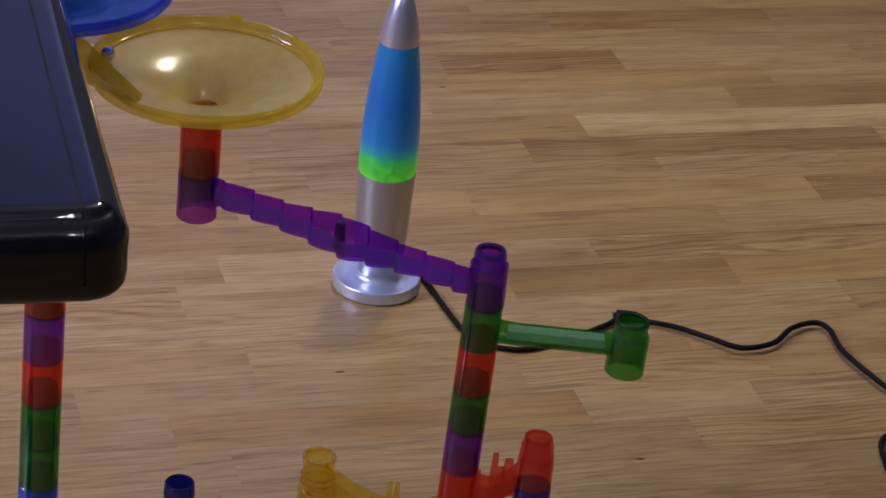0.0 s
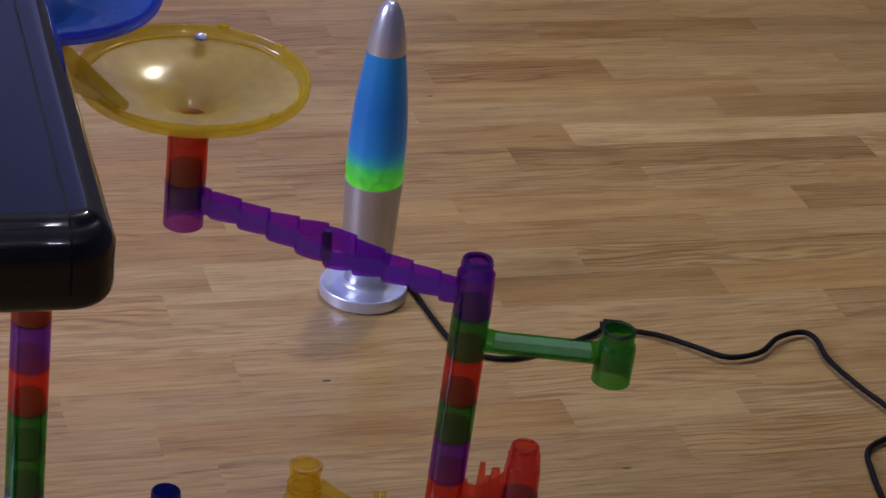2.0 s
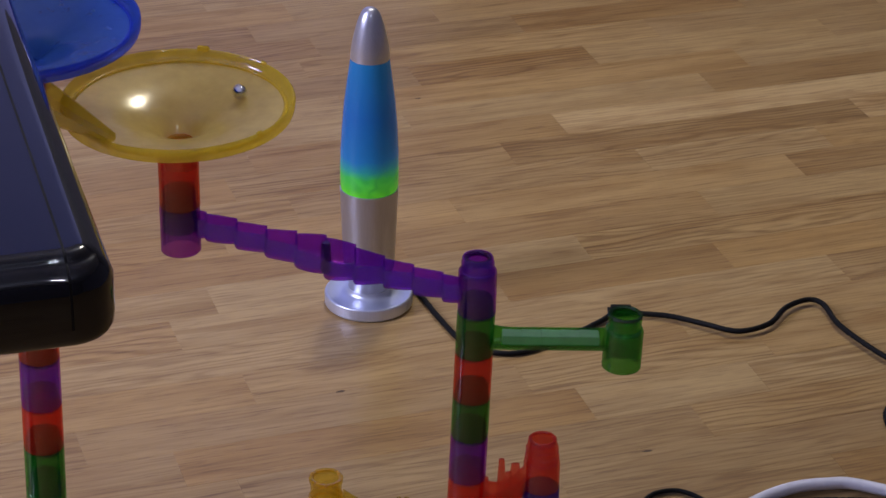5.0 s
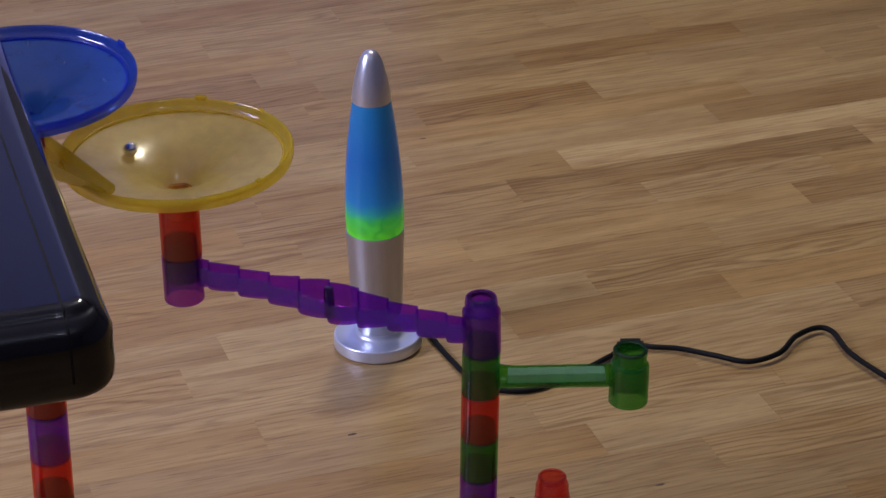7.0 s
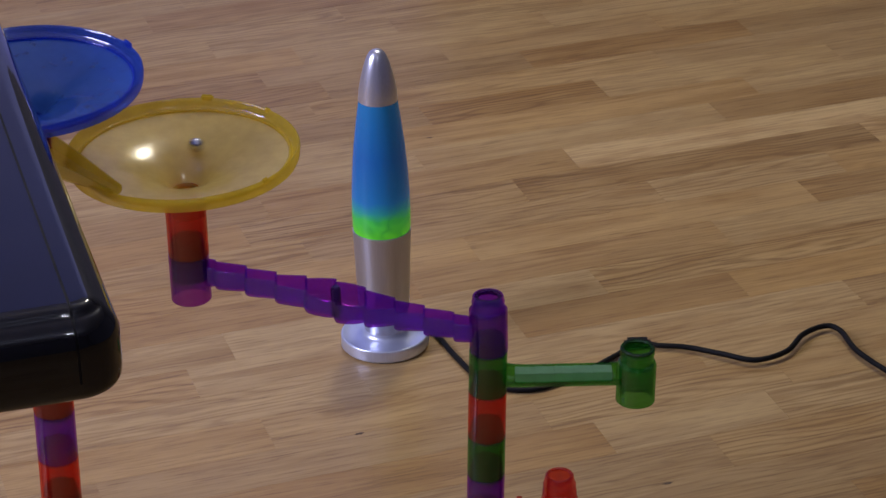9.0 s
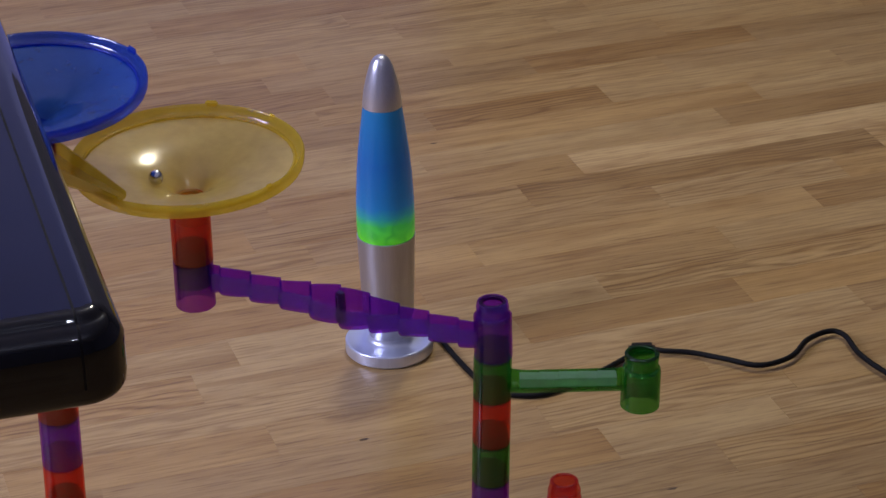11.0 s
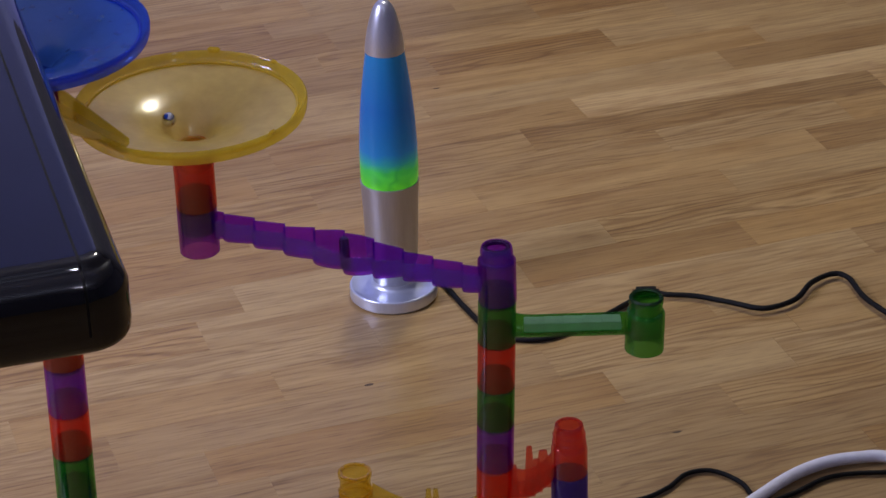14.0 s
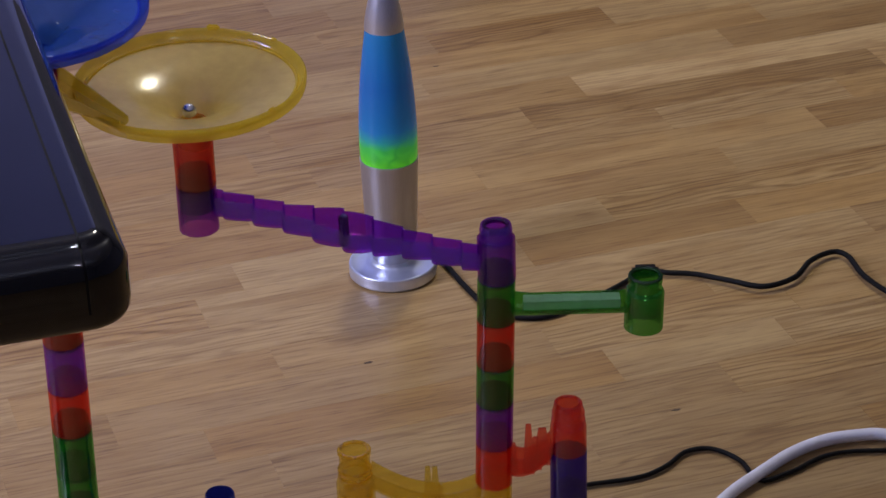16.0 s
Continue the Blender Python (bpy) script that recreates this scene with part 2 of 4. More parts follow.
        if fac is figure:
            link(figure.outputs[0], mix.inputs["Fac"])
        else:
            mix.inputs["Fac"].default_value = fac
        link(col, mix.inputs[1])
        link(ramp(t, src.outputs["Fac"], stops).outputs[0], mix.inputs[2])
        col = mix.outputs[0]
    link(col, b.inputs["Base Color"])
    rr = ramp(t, wave.outputs["Fac"], [(0.3, (0.42,) * 3), (0.7, (0.30,) * 3)])
    link(rr.outputs[0], b.inputs["Roughness"])
    setp(b, IOR=1.45)
    bump(t, long_grain.outputs["Fac"], 0.10, 0.0008, b)
    return m


GRAIN = math.atan2(0.308, 0.951)
OAK = {"dark": wood("dark_oak_strip", (0.318, 0.199, 0.078)), "brown": wood("brown_oak_strip", (0.354, 0.226, 0.091)), "mid": wood("oak_strip", (0.396, 0.262, 0.108)), "light": wood("light_oak_strip", (0.490, 0.342, 0.158))}
KNOT = plain("dark_wood_knot", (0.115, 0.066, 0.032), 0.5, 0, 200, 0.5, 0.0)
GAP = plain("floor_underlay", (0.12, 0.07, 0.04), 0.8)


# ---- building helpers ----
def mesh_of(bm, name, material, smooth=True):
    bmesh.ops.recalc_face_normals(bm, faces=bm.faces)
    me = bpy.data.meshes.new(name)
    bm.to_mesh(me)
    bm.free()
    me.materials.append(material)
    if smooth:
        for p in me.polygons:
            p.use_smooth = True
        me.set_sharp_from_angle(angle=radians(40))
    return me


def part(name, bm, material, parent=None, label="", smooth=True):
    ob = new(name, mesh_of(bm, name, material, smooth))
    if parent is not None:
        ob.parent = parent
    if label:
        tagged(ob, label)
    return ob


def thing(name, place, label, category, group="", lean=(0, 0, 0)):
    ob = new(name)
    ob.empty_display_size = 0.02
    ob.matrix_world = pose(*place, *lean)
    return tagged(ob, label, category, group)


def lathe(profile, steps=40, bm=None, centre=(0, 0)):
    """Turns a list of (radius, height) round the upright axis; first and last close on the axis when their radius is 0."""
    bm = bm or bmesh.new()
    rings = []
    for r, z in profile:
        if r < 1e-6:
            rings.append([bm.verts.new((centre[0], centre[1], z))])
        else:
            rings.append([bm.verts.new((centre[0] + r * math.cos(2 * math.pi * k / steps), centre[1] + r * math.sin(2 * math.pi * k / steps), z)) for k in range(steps)])
    for a, b in zip(rings, rings[1:]):
        for k in range(steps):
            j = (k + 1) % steps
            if len(a) == 1 and len(b) > 1:
                bm.faces.new((a[0], b[k], b[j]))
            elif len(b) == 1 and len(a) > 1:
                bm.faces.new((a[k], a[j], b[0]))
            elif len(a) > 1:
                bm.faces.new((a[k], a[j], b[j], b[k]))
    return bm


def ring_tube(ro, ri, z0, z1, bev=0.0008, steps=40, bm=None, centre=(0, 0)):
    pr = [(ri, z0 + bev), (ri + bev, z0), (ro - bev, z0), (ro, z0 + bev), (ro, z1 - bev), (ro - bev, z1), (ri + bev, z1), (ri, z1 - bev), (ri, z0 + bev)]
    return lathe(pr, steps, bm, centre)


def loft(sections, closed_ends=True, bm=None):
    """Joins rings of equal length, each a list of points, into a skin."""
    bm = bm or bmesh.new()
    rings = [[bm.verts.new(p) for p in s] for s in sections]
    n = len(rings[0])
    for a, b in zip(rings, rings[1:]):
        for k in range(n):
            j = (k + 1) % n
            bm.faces.new((a[k], a[j], b[j], b[k]))
    if closed_ends:
        bm.faces.new(list(reversed(rings[0])))
        bm.faces.new(rings[-1])
    return bm


def box(x0, x1, y0, y1, z0, z1, bev=0.0, bm=None, segs=2):
    own = bmesh.new()
    bmesh.ops.create_cube(own, size=1.0)
    for v in own.verts:
        v.co = (x0 + (v.co.x + 0.5) * (x1 - x0), y0 + (v.co.y + 0.5) * (y1 - y0), z0 + (v.co.z + 0.5) * (z1 - z0))
    if bev:
        bmesh.ops.bevel(own, geom=own.edges[:], offset=bev, segments=segs, affect="EDGES")
    if bm is None:
        return own
    me = bpy.data.meshes.new("tmp")
    own.to_mesh(me)
    own.free()
    bm.from_mesh(me)
    bpy.data.meshes.remove(me)
    return bm


def spline(points, per=10):
    """A smooth line through the points (Catmull-Rom)."""
    p = [Vector(q) for q in points]
    p = [2 * p[0] - p[1], *p, 2 * p[-1] - p[-2]]
    out = []
    for a, b, c, d in zip(p, p[1:], p[2:], p[3:]):
        for k in range(per):
            u = k / per
            out.append(0.5 * (2 * b + (c - a) * u + (2 * a - 5 * b + 4 * c - d) * u * u + (3 * b - a - 3 * c + d) * u**3))
    out.append(p[-2])
    return out


def cord(points, radius, per=10, sides=10, flat=1.0):
    line = spline(points, per)
    sections = []
    for i, q in enumerate(line):
        along = (line[min(i + 1, len(line) - 1)] - line[max(i - 1, 0)]).normalized()
        side = along.cross(Vector((0, 0, 1))).normalized()
        up = side.cross(along)
        sections.append([q + side * radius * math.cos(a) + up * radius * flat * math.sin(a) for a in (2 * math.pi * k / sides for k in range(sides))])
    return loft(sections)


# ---- measures of the floor and the cables ----
LAMP_FLEX = [(0.046, 0.010, 0.006), (0.058, 0.020, 0.004), (0.084, -0.042, 0.004), (0.116, -0.106, 0.004), (0.149, -0.125, 0.004), (0.188, -0.121, 0.004), (0.244, -0.079, 0.004), (0.279, -0.048, 0.005), (0.301, -0.024, 0.006), (0.328, -0.032, 0.006), (0.361, -0.038, 0.006), (0.399, -0.057, 0.007), (0.438, -0.076, 0.008), (0.477, -0.057, 0.008), (0.502, -0.017, 0.008), (0.531, 0.003, 0.008), (0.548, -0.009, 0.008), (0.560, -0.059, 0.008), (0.590, -0.114, 0.008), (0.616, -0.152, 0.008), (0.637, -0.193, 0.008), (0.588, -0.244, 0.005), (0.585, -0.298, 0.005), (0.591, -0.367, 0.005), (0.580, -0.431, 0.005)]
SWITCH = (0.303, -0.022, 0)
FLEX_TWO = [(0.182, -0.487, 0.004), (0.206, -0.476, 0.004), (0.260, -0.465, 0.004), (0.291, -0.445, 0.004), (0.314, -0.419, 0.004), (0.342, -0.415, 0.004), (0.369, -0.439, 0.004), (0.385, -0.477, 0.004), (0.420, -0.463, 0.004), (0.465, -0.433, 0.004), (0.525, -0.428, 0.004), (0.602, -0.435, 0.004)]
HOSE_LINE = [(0.274, -0.638, 0.009), (0.315, -0.562, 0.009), (0.349, -0.510, 0.009), (0.383, -0.474, 0.009), (0.423, -0.436, 0.009), (0.462, -0.413, 0.009), (0.499, -0.405, 0.009), (0.528, -0.406, 0.009), (0.590, -0.432, 0.009)]
FLOOR_SEAM = 0.451
ENDS = {2: (0.53, 0.912), 1: (0.13, 0.74), 0: (0.20, 0.656), -1: (-0.04, 0.401), -2: (0.30, 0.826), -3: (-0.021, 0.47), -4: (0.18, 0.66), -5: (0.08, 0.501), -6: (-0.179, 0.30), -7: (0.165, 0.461), -8: (-0.05, 0.586), -9: (0.34,), -10: (0.118,), -11: (-0.30, 0.167)}
KNOTS = [(0.056, 0.598, 0.0050, 0.0022), (0.312, -0.330, 0.0062, 0.0022), (-0.027, -0.210, 0.0055, 0.0026)]
TONES = {
    4: ((-1, "dark"),), 3: ((-1, "mid"), (0.7, "brown")), 2: ((-1, "dark"), (0.53, "mid"), (0.912, "brown")), 1: ((-1, "mid"),),
    0: ((-1, "mid"), (0.656, "dark")), -1: ((-1, "brown"), (0.401, "light")), -2: ((-1, "brown"), (0.3, "dark"), (0.826, "light")),
    -3: ((-1, "mid"), (-0.02, "brown"), (0.47, "mid")), -4: ((-1, "mid"), (0.66, "brown")), -5: ((-1, "brown"), (0.501, "mid")),
    -6: ((-1, "mid"),), -7: ((-1, "mid"), (0.165, "brown"), (0.461, "mid")), -8: ((-1, "mid"), (0.586, "brown")), -9: ((-1, "mid"),), -10: ((-1, "brown"), (0.118, "mid")),
    -11: ((-1, "brown"), (0.0, "mid")),
}


# ---- the room: unseen walls and ceiling, added for bounced light and reflections ----
def setting(name, bm, material, label, smooth=False):
    return tagged(part(name, bm, material, None, "", smooth), label, "", "", "structure")


X0, X1, Y0, Y1, ZC = ROOM
WY, WZ, WW = -1.10, 1.80, 0.62  # wall opening added for the side fill
west = box(X0 - 0.1, X0, Y0, WY - WW, 0, ZC)
box(X0 - 0.1, X0, WY + WW, Y1, 0, ZC, 0, west)
box(X0 - 0.1, X0, WY - WW, WY + WW, 0, WZ - WW, 0, west)
box(X0 - 0.1, X0, WY - WW, WY + WW, WZ + WW, ZC, 0, west)
setting("wall_west", west, PLASTER, "unseen pale plaster wall with a square opening for the side fill")
# the dark and blue walls only shape what the tabletop and floor reflect
setting("wall_east", box(X1, X1 + 0.1, Y0, Y1, 0, ZC), DARK_REFLECTOR, "unseen dark wall added to keep reflections dark")
setting("wall_south", box(X0 - 0.1, X1 + 0.1, Y0 - 0.1, Y0, 0, ZC), DARK_REFLECTOR, "unseen dark wall added to keep reflections dark")
setting("wall_north_1", box(X0 - 0.1, 0.05, Y1, Y1 + 0.1, 0, ZC), BLUE_REFLECTOR, "unseen blue wall added for the blue reflection in the tabletop")
setting("wall_north_2", box(0.05, X1 + 0.1, Y1, Y1 + 0.1, 0, ZC), DARK_REFLECTOR, "unseen dark wall added to keep reflections dark")
setting("ceiling", box(X0 - 0.1, X1 + 0.1, Y0 - 0.1, Y1 + 0.1, ZC, ZC + 0.1), PLASTER, "unseen pale plaster ceiling that bounces the light")

# ---- ceiling fittings ----
fitting = thing("ceiling_lamp", (TUBES[0], TUBES[1], ZC), "round white ceiling lamp, switched on", "ceiling lamp")
part("plate", lathe([(0, 0), (0.19, 0), (0.19, -0.03), (0.17, -0.05), (0, -0.05)], 48), HOSE, fitting)
spots = thing("spot_lamp", (SPOTS[0] + 0.01, SPOTS[1], ZC), "small dark hanging spot lamp with three bulbs", "ceiling lamp")
part("rose", lathe([(0, 0), (0.03, 0), (0.03, -0.02), (0, -0.03)], 24), CABLE, spots)
part("stem", lathe([(0, -0.03), (0.004, -0.03), (0.004, -0.37), (0, -0.37)], 12), CABLE, spots, "thin dark stem")

# ---- lava lamp ----
lava = thing("lava_lamp", (0, 0, 0), "silver lava lamp with blue liquid and green wax", "lamp", "", (0, 0.35, 0))
part("foot", lathe([(0, 0), (0.050, 0), (0.0529, 0.003), (0.0529, 0.0155), (0.0524, 0.0167), (0.0513, 0.0173), (0.0500, 0.0172), (0.0480, 0.0166), (0.034, 0.0164), (0.0285, 0.0178), (0.026, 0.0205), (0.0252, 0.024), (0, 0.024)], 64), FOOT_SILVER, lava, "round silver metal foot")
part("stand", lathe([(0, 0.024), (0.0245, 0.024), (0.0240, 0.032), (0.0262, 0.040), (0.0305, 0.052), (0.0338, 0.140), (0.0348, 0.156), (0.0340, 0.1565), (0, 0.154)], 56), SILVER, lava, "tapered brushed silver stand")
part("bottle", lathe([(0, 0.154), (0.0332, 0.154), (0.0344, 0.160), (0.0348, 0.177), (0.0343, 0.205), (0.0327, 0.235), (0.0299, 0.268), (0.0260, 0.298), (0.0225, 0.323), (0, 0.324)], 56), LIQUID, lava, "blue liquid over bright green wax in a glass bottle")
part("cap", lathe([(0, 0.321), (0.0229, 0.321), (0.0230, 0.324), (0.0219, 0.334), (0.0204, 0.343), (0.0185, 0.352), (0.0162, 0.361), (0.0138, 0.3690), (0.0110, 0.3755), (0.0088, 0.3790), (0.0062, 0.3815), (0.0032, 0.3827), (0, 0.383)], 48), CAP_SILVER, lava, "pointed silver metal cap")

# ---- marble run ----
YS = -0.8
RO, RN = 0.0163, 0.0142  # outside radius of a sleeve and of the neck that plugs into the next one


def sleeve_bm(height, ro=RO, bm=None, centre=(0, 0), z=0.0):
    return ring_tube(ro, ro - 0.0015, z, z + height, 0.0003, 40, bm, centre)


def neck_bm(z, up, bm=None, centre=(0, 0), ro=RN):
    """A plug with a step, a rib and a rounded mouth."""
    ri = ro - 0.0018
    pr = [(ri, z - 0.004), (ro + 0.0008, z - 0.004), (ro + 0.0008, z), (ro, z + 0.0006), (ro, z + up * 0.45), (ro + 0.0005, z + up * 0.5), (ro + 0.0005, z + up * 0.62), (ro, z + up * 0.67), (ro - 0.0002, z + up - 0.0012), (ro - 0.0009, z + up), (ri + 0.0003, z + up), (ri, z + up - 0.0008), (ri, z - 0.004)]
    return lathe(pr, 40, bm, centre)


WORDS = {"red": RED, "purple": PURPLE, "green": GREEN, "yellow": YELLOW, "blue": BLUE, "indigo": INDIGO}
PLUGS = {"red": RED_PLUG, "purple": PURPLE_PLUG, "green": GREEN_PLUG, "yellow": YELLOW, "blue": BLUE_PLUG, "indigo": BLUE_PLUG}


def tube(colour, place, height, lean=(0, 0, 0), up=0.0140, ro=RO):
    ob = thing("marble_run_tube", place, f"clear {colour} plastic marble run tube plugged into the tower", "marble run", "marble run tubes", lean)
    part("sleeve", sleeve_bm(height - 0.0005, ro), WORDS[colour], ob)
    if up:
        part("neck", neck_bm(height, up, None, (0, 0), RN + ro - RO - 0.0008), PLUGS[colour], ob)
    return ob


def tower(x_at, y, joints, colours, lean, ro=RO):
    """Stacks tubes between the heights given; the tower leans a little."""
    for (a, b), c in zip(zip(joints, joints[1:]), colours):
        tube(c, (x_at(a), y, a), b - a, lean, ro=ro)


def foot_plate(x, y, colour, words, r=0.034):
    ob = thing("tower_base", (x, y, 0), f"round {words} plastic tower base on the wooden floor", "marble run", "tower bases")
    part("plate", lathe([(0, 0), (r - 0.001, 0), (r, 0.002), (r - 0.001, 0.005), (0.022, 0.009), (RO + 0.001, 0.0185), (0.011, 0.0185), (0.011, 0.004), (0, 0.004)], 48), colour, ob)
    return ob


def mid_x(z):
    return 0.0968 + 0.0302 * z


MID_LEAN = (0, math.degrees(math.atan(0.0302)), 0)
MID = [0.0185, 0.0607, 0.1029, 0.1450, 0.1872, 0.2294, 0.2699, 0.3125, 0.3509, 0.3948]
tower(mid_x, YS, MID, ["blue", "green", "red", "purple", "yellow", "red", "purple", "green", "red"], MID_LEAN)
foot_plate(mid_x(0), YS, BLUE, "blue")


def left_x(z):
    return -0.2680 + 0.0155 * z


LEFT = [0.0185, 0.0570, 0.0950, 0.1335, 0.1715, 0.2100, 0.2535, 0.2970, 0.3400, 0.3860, 0.4295, 0.4730, 0.5165, 0.5600, 0.6035, 0.6430]
LEFT_LEAN = (0, math.degrees(math.atan(0.0155)), 0)
tower(left_x, YS, LEFT, ["red", "yellow", "purple", "green", "blue", "green", "green", "red", "purple", "red", "green", "purple", "blue", "red", "purple"], LEFT_LEAN, 0.0174)
foot_plate(left_x(0), YS, RED, "red")


# ---- funnels ----
def funnel(x, z, material, thick, words, drop, chute, tabs, tilt=0.0):
    """A shallow dish with a raised rim; z is the rim's top."""
    ob = thing("marble_funnel", (x, YS, z), f"large clear {words} plastic marble funnel with a raised rim", "marble funnel", "marble funnels", (tilt, 0, 0))
    dish = [(0.0088, -0.052), (0.0135, -0.052), (0.0150, -0.0440), (0.0190, -0.0372), (0.026, -0.0318), (0.035, -0.0266), (0.050, -0.0216), (0.0780, -0.0167), (0.0865, -0.0149), (0.0865, -0.0131), (0.0832, -0.0137), (0.0795, -0.0144), (0.072, -0.0158), (0.064, -0.01715), (0.057, -0.0184), (0.050, -0.0200), (0.045, -0.0214), (0.040, -0.0230), (0.035, -0.0249), (0.030, -0.0271), (0.025, -0.0296), (0.0205, -0.0326), (0.0175, -0.0352), (0.0150, -0.0384), (0.0125, -0.0418), (0.0098, -0.0440), (0.0088, -0.0470), (0.0088, -0.052)]
    band = [(0.0867, -0.0147), (0.0890, -0.0158), (0.0912, -0.0164), (0.0934, -0.0160), (0.0946, -0.0130), (0.0951, -0.0075), (0.0948, -0.0050), (0.0938, -0.0040), (0.0928, -0.0048), (0.0920, -0.0070), (0.0908, -0.0092), (0.0895, -0.0112), (0.0880, -0.0122), (0.0867, -0.0130), (0.0867, -0.0147)]
    part("dish", lathe(dish, 96), material, ob)
    part("rim", lathe(band, 96), thick, ob)
    bead = [(0.0868 + 0.0015 * math.cos(radians(a)), -0.0124 + 0.0015 * math.sin(radians(a))) for a in range(0, 361, 30)]
    part("bead", lathe(bead, 96), thick, ob)
    part("throat", ring_tube(0.0125, 0.0090, -0.0475, -0.0428, 0.0010), thick, ob)
    part("stem", ring_tube(0.0138, 0.0118, drop, -0.0522), material, ob)
    for a in tabs:
        c, s = math.cos(radians(a)), math.sin(radians(a))
        wide = 0.0055 if a == tabs[0] else 0.0034
        bm = box(-wide, wide, -0.0016, 0.0016, -0.007, -0.0010 if a == tabs[0] else -0.0026, 0.0013)
        bmesh.ops.transform(bm, matrix=Matrix.Translation((0.0938 * c, 0.0938 * s, 0.0)) @ Matrix.Rotation(radians(a - 90), 4, "Z"), verts=bm.verts)
        part("tab", bm, thick, ob)
    if chute:
        # the way in: an open trough that joins the rim as a tangent
        line = [Vector(p) for p in ((-0.176, 0.052, 0.006), (-0.128, 0.002, 0.002), (-0.085, -0.042, -0.003), (-0.046, -0.072, -0.007))]
        secs = []
        for i, q in enumerate(line):
            d = (line[min(i + 1, 3)] - line[max(i - 1, 0)]).normalized()
            s = d.cross(Vector((0, 0, 1))).normalized()
            w, h, th = 0.0150, 0.0125, 0.0016
            prof = [(-w, h), (-w, -0.002), (-w * 0.6, -0.008), (w * 0.6, -0.008), (w, -0.002), (w, h), (w - th, h), (w - th, -0.001), (w * 0.55, -0.0062), (-w * 0.55, -0.0062), (-w + th, -0.001), (-w + th, h)]
            taper = 1.0 if i < 2 else (0.8, 0.30)[i - 2]
            secs.append([q + s * (a * (1, 1, 0.8, 0.35)[i]) + Vector((0, 0, b * taper)) for a, b in prof])
        part("chute", loft(secs), thick, ob)
    return ob


FX, FZ = -0.1365, 0.634
funnel(FX + 0.0015, FZ, AMBER, AMBER_RIM, "amber", -0.066, True, (82, 46, -42), 1.5)
funnel(-0.2575, 0.7005, BLUE, BLUE_RIM, "blue", -0.060, False, (34,), 3.0)
tube("red", (-0.1368, YS, 0.5328), 0.0487, ro=0.0168, up=0.010)


# ---- purple step chute between the funnel and the middle tower ----
def step_chute():
    ob = thing("step_chute", (-0.1372, YS, 0.491), "clear purple plastic chute with steps and a peg", "marble run")
    part("sleeve", ring_tube(0.0168, 0.0153, 0, 0.0413), PURPLE, ob)
    part("neck", neck_bm(0.0418, 0.0150, None, (0, 0), 0.0139), PURPLE_PLUG, ob)
    # inner ring added only to darken the sleeve's upper half
    part("socket", ring_tube(0.0145, 0.0125, 0.0190, 0.0375), PURPLE_PLUG, ob)
    dx = mid_x(0.45) + 0.1372
    part("end_sleeve", sleeve_bm(0.0393, RO, None, (dx, 0), 0.4347 - 0.491), PURPLE, ob)
    part("end_neck", neck_bm(0.4740 - 0.491, 0.0130, None, (dx, 0), 0.0135), VIOLET, ob)
    part("mouth", ring_tube(0.0114, 0.0086, -0.0080, -0.0042, 0.0006, 40, None, (dx, 0)), PURPLE_PLUG, ob)
    # ten steps, each lower than the one before, bulging to both sides of the peg
    s0, s1, za, zb, xc = 0.0145, dx - 0.0145, 0.0247, -0.0370, 0.1245
    starts = [s0] + [0.0213 + 0.0246 * k for k in range(9)] + [s1]
    fall = (zb - za) / (s1 - s0)
    h, th = 0.0078, 0.0016
    for i, (xa, xb) in enumerate(zip(starts, starts[1:])):
        z = za + fall * ((xa + xb) / 2 - s0)
        secs = []
        for s, tight, lift in ((-0.03, 0.90, 0.0018), (0.03, 0.98, 0.0005), (0.10, 1.03, 0.0), (0.35, 1.03, 0.0), (0.65, 1.0, 0.0003), (0.90, 0.96, 0.0008), (1.04, 0.92, 0.0014)):
            x = xa + (xb - xa) * s
            bulge = 0.0125 * math.exp(-(((x - xc) / 0.034) ** 2))
            w = 0.0092 * tight
            drop = fall * 0.55 * (xb - xa) * (s - 0.5)
            prof = [(-w, h), (-w, -h * 0.3), (-w * 0.9, -h * 0.98), (-w * 0.6, -h * 1.38), (-w * 0.2, -h * 1.50), (w * 0.2, -h * 1.50), (w * 0.6, -h * 1.38), (w * 0.9, -h * 0.98), (w, -h * 0.3), (w, h), (w - th, h), (w - th, -h * 0.25), (w * 0.75, -h * 0.82), (w * 0.45, -h * 1.16), (-w * 0.45, -h * 1.16), (-w * 0.75, -h * 0.82), (-w + th, -h * 0.25), (-w + th, h)]
            secs.append([(x, a + math.copysign(bulge, a) * min(1, abs(a) / 0.0055), z + drop + b + (lift if b < 0 else 0)) for a, b in prof])
        part("step", loft(secs), VIOLET, ob)
    xp = 0.1213
    part("peg", lathe([(0, -0.010), (0.0046, -0.010), (0.0042, 0.015), (0.003, 0.0165), (0, 0.0165)], 20, None, (xp, -0.0165)), PURPLE_PLUG, ob, "short upright purple peg")
    return ob


step_chute()


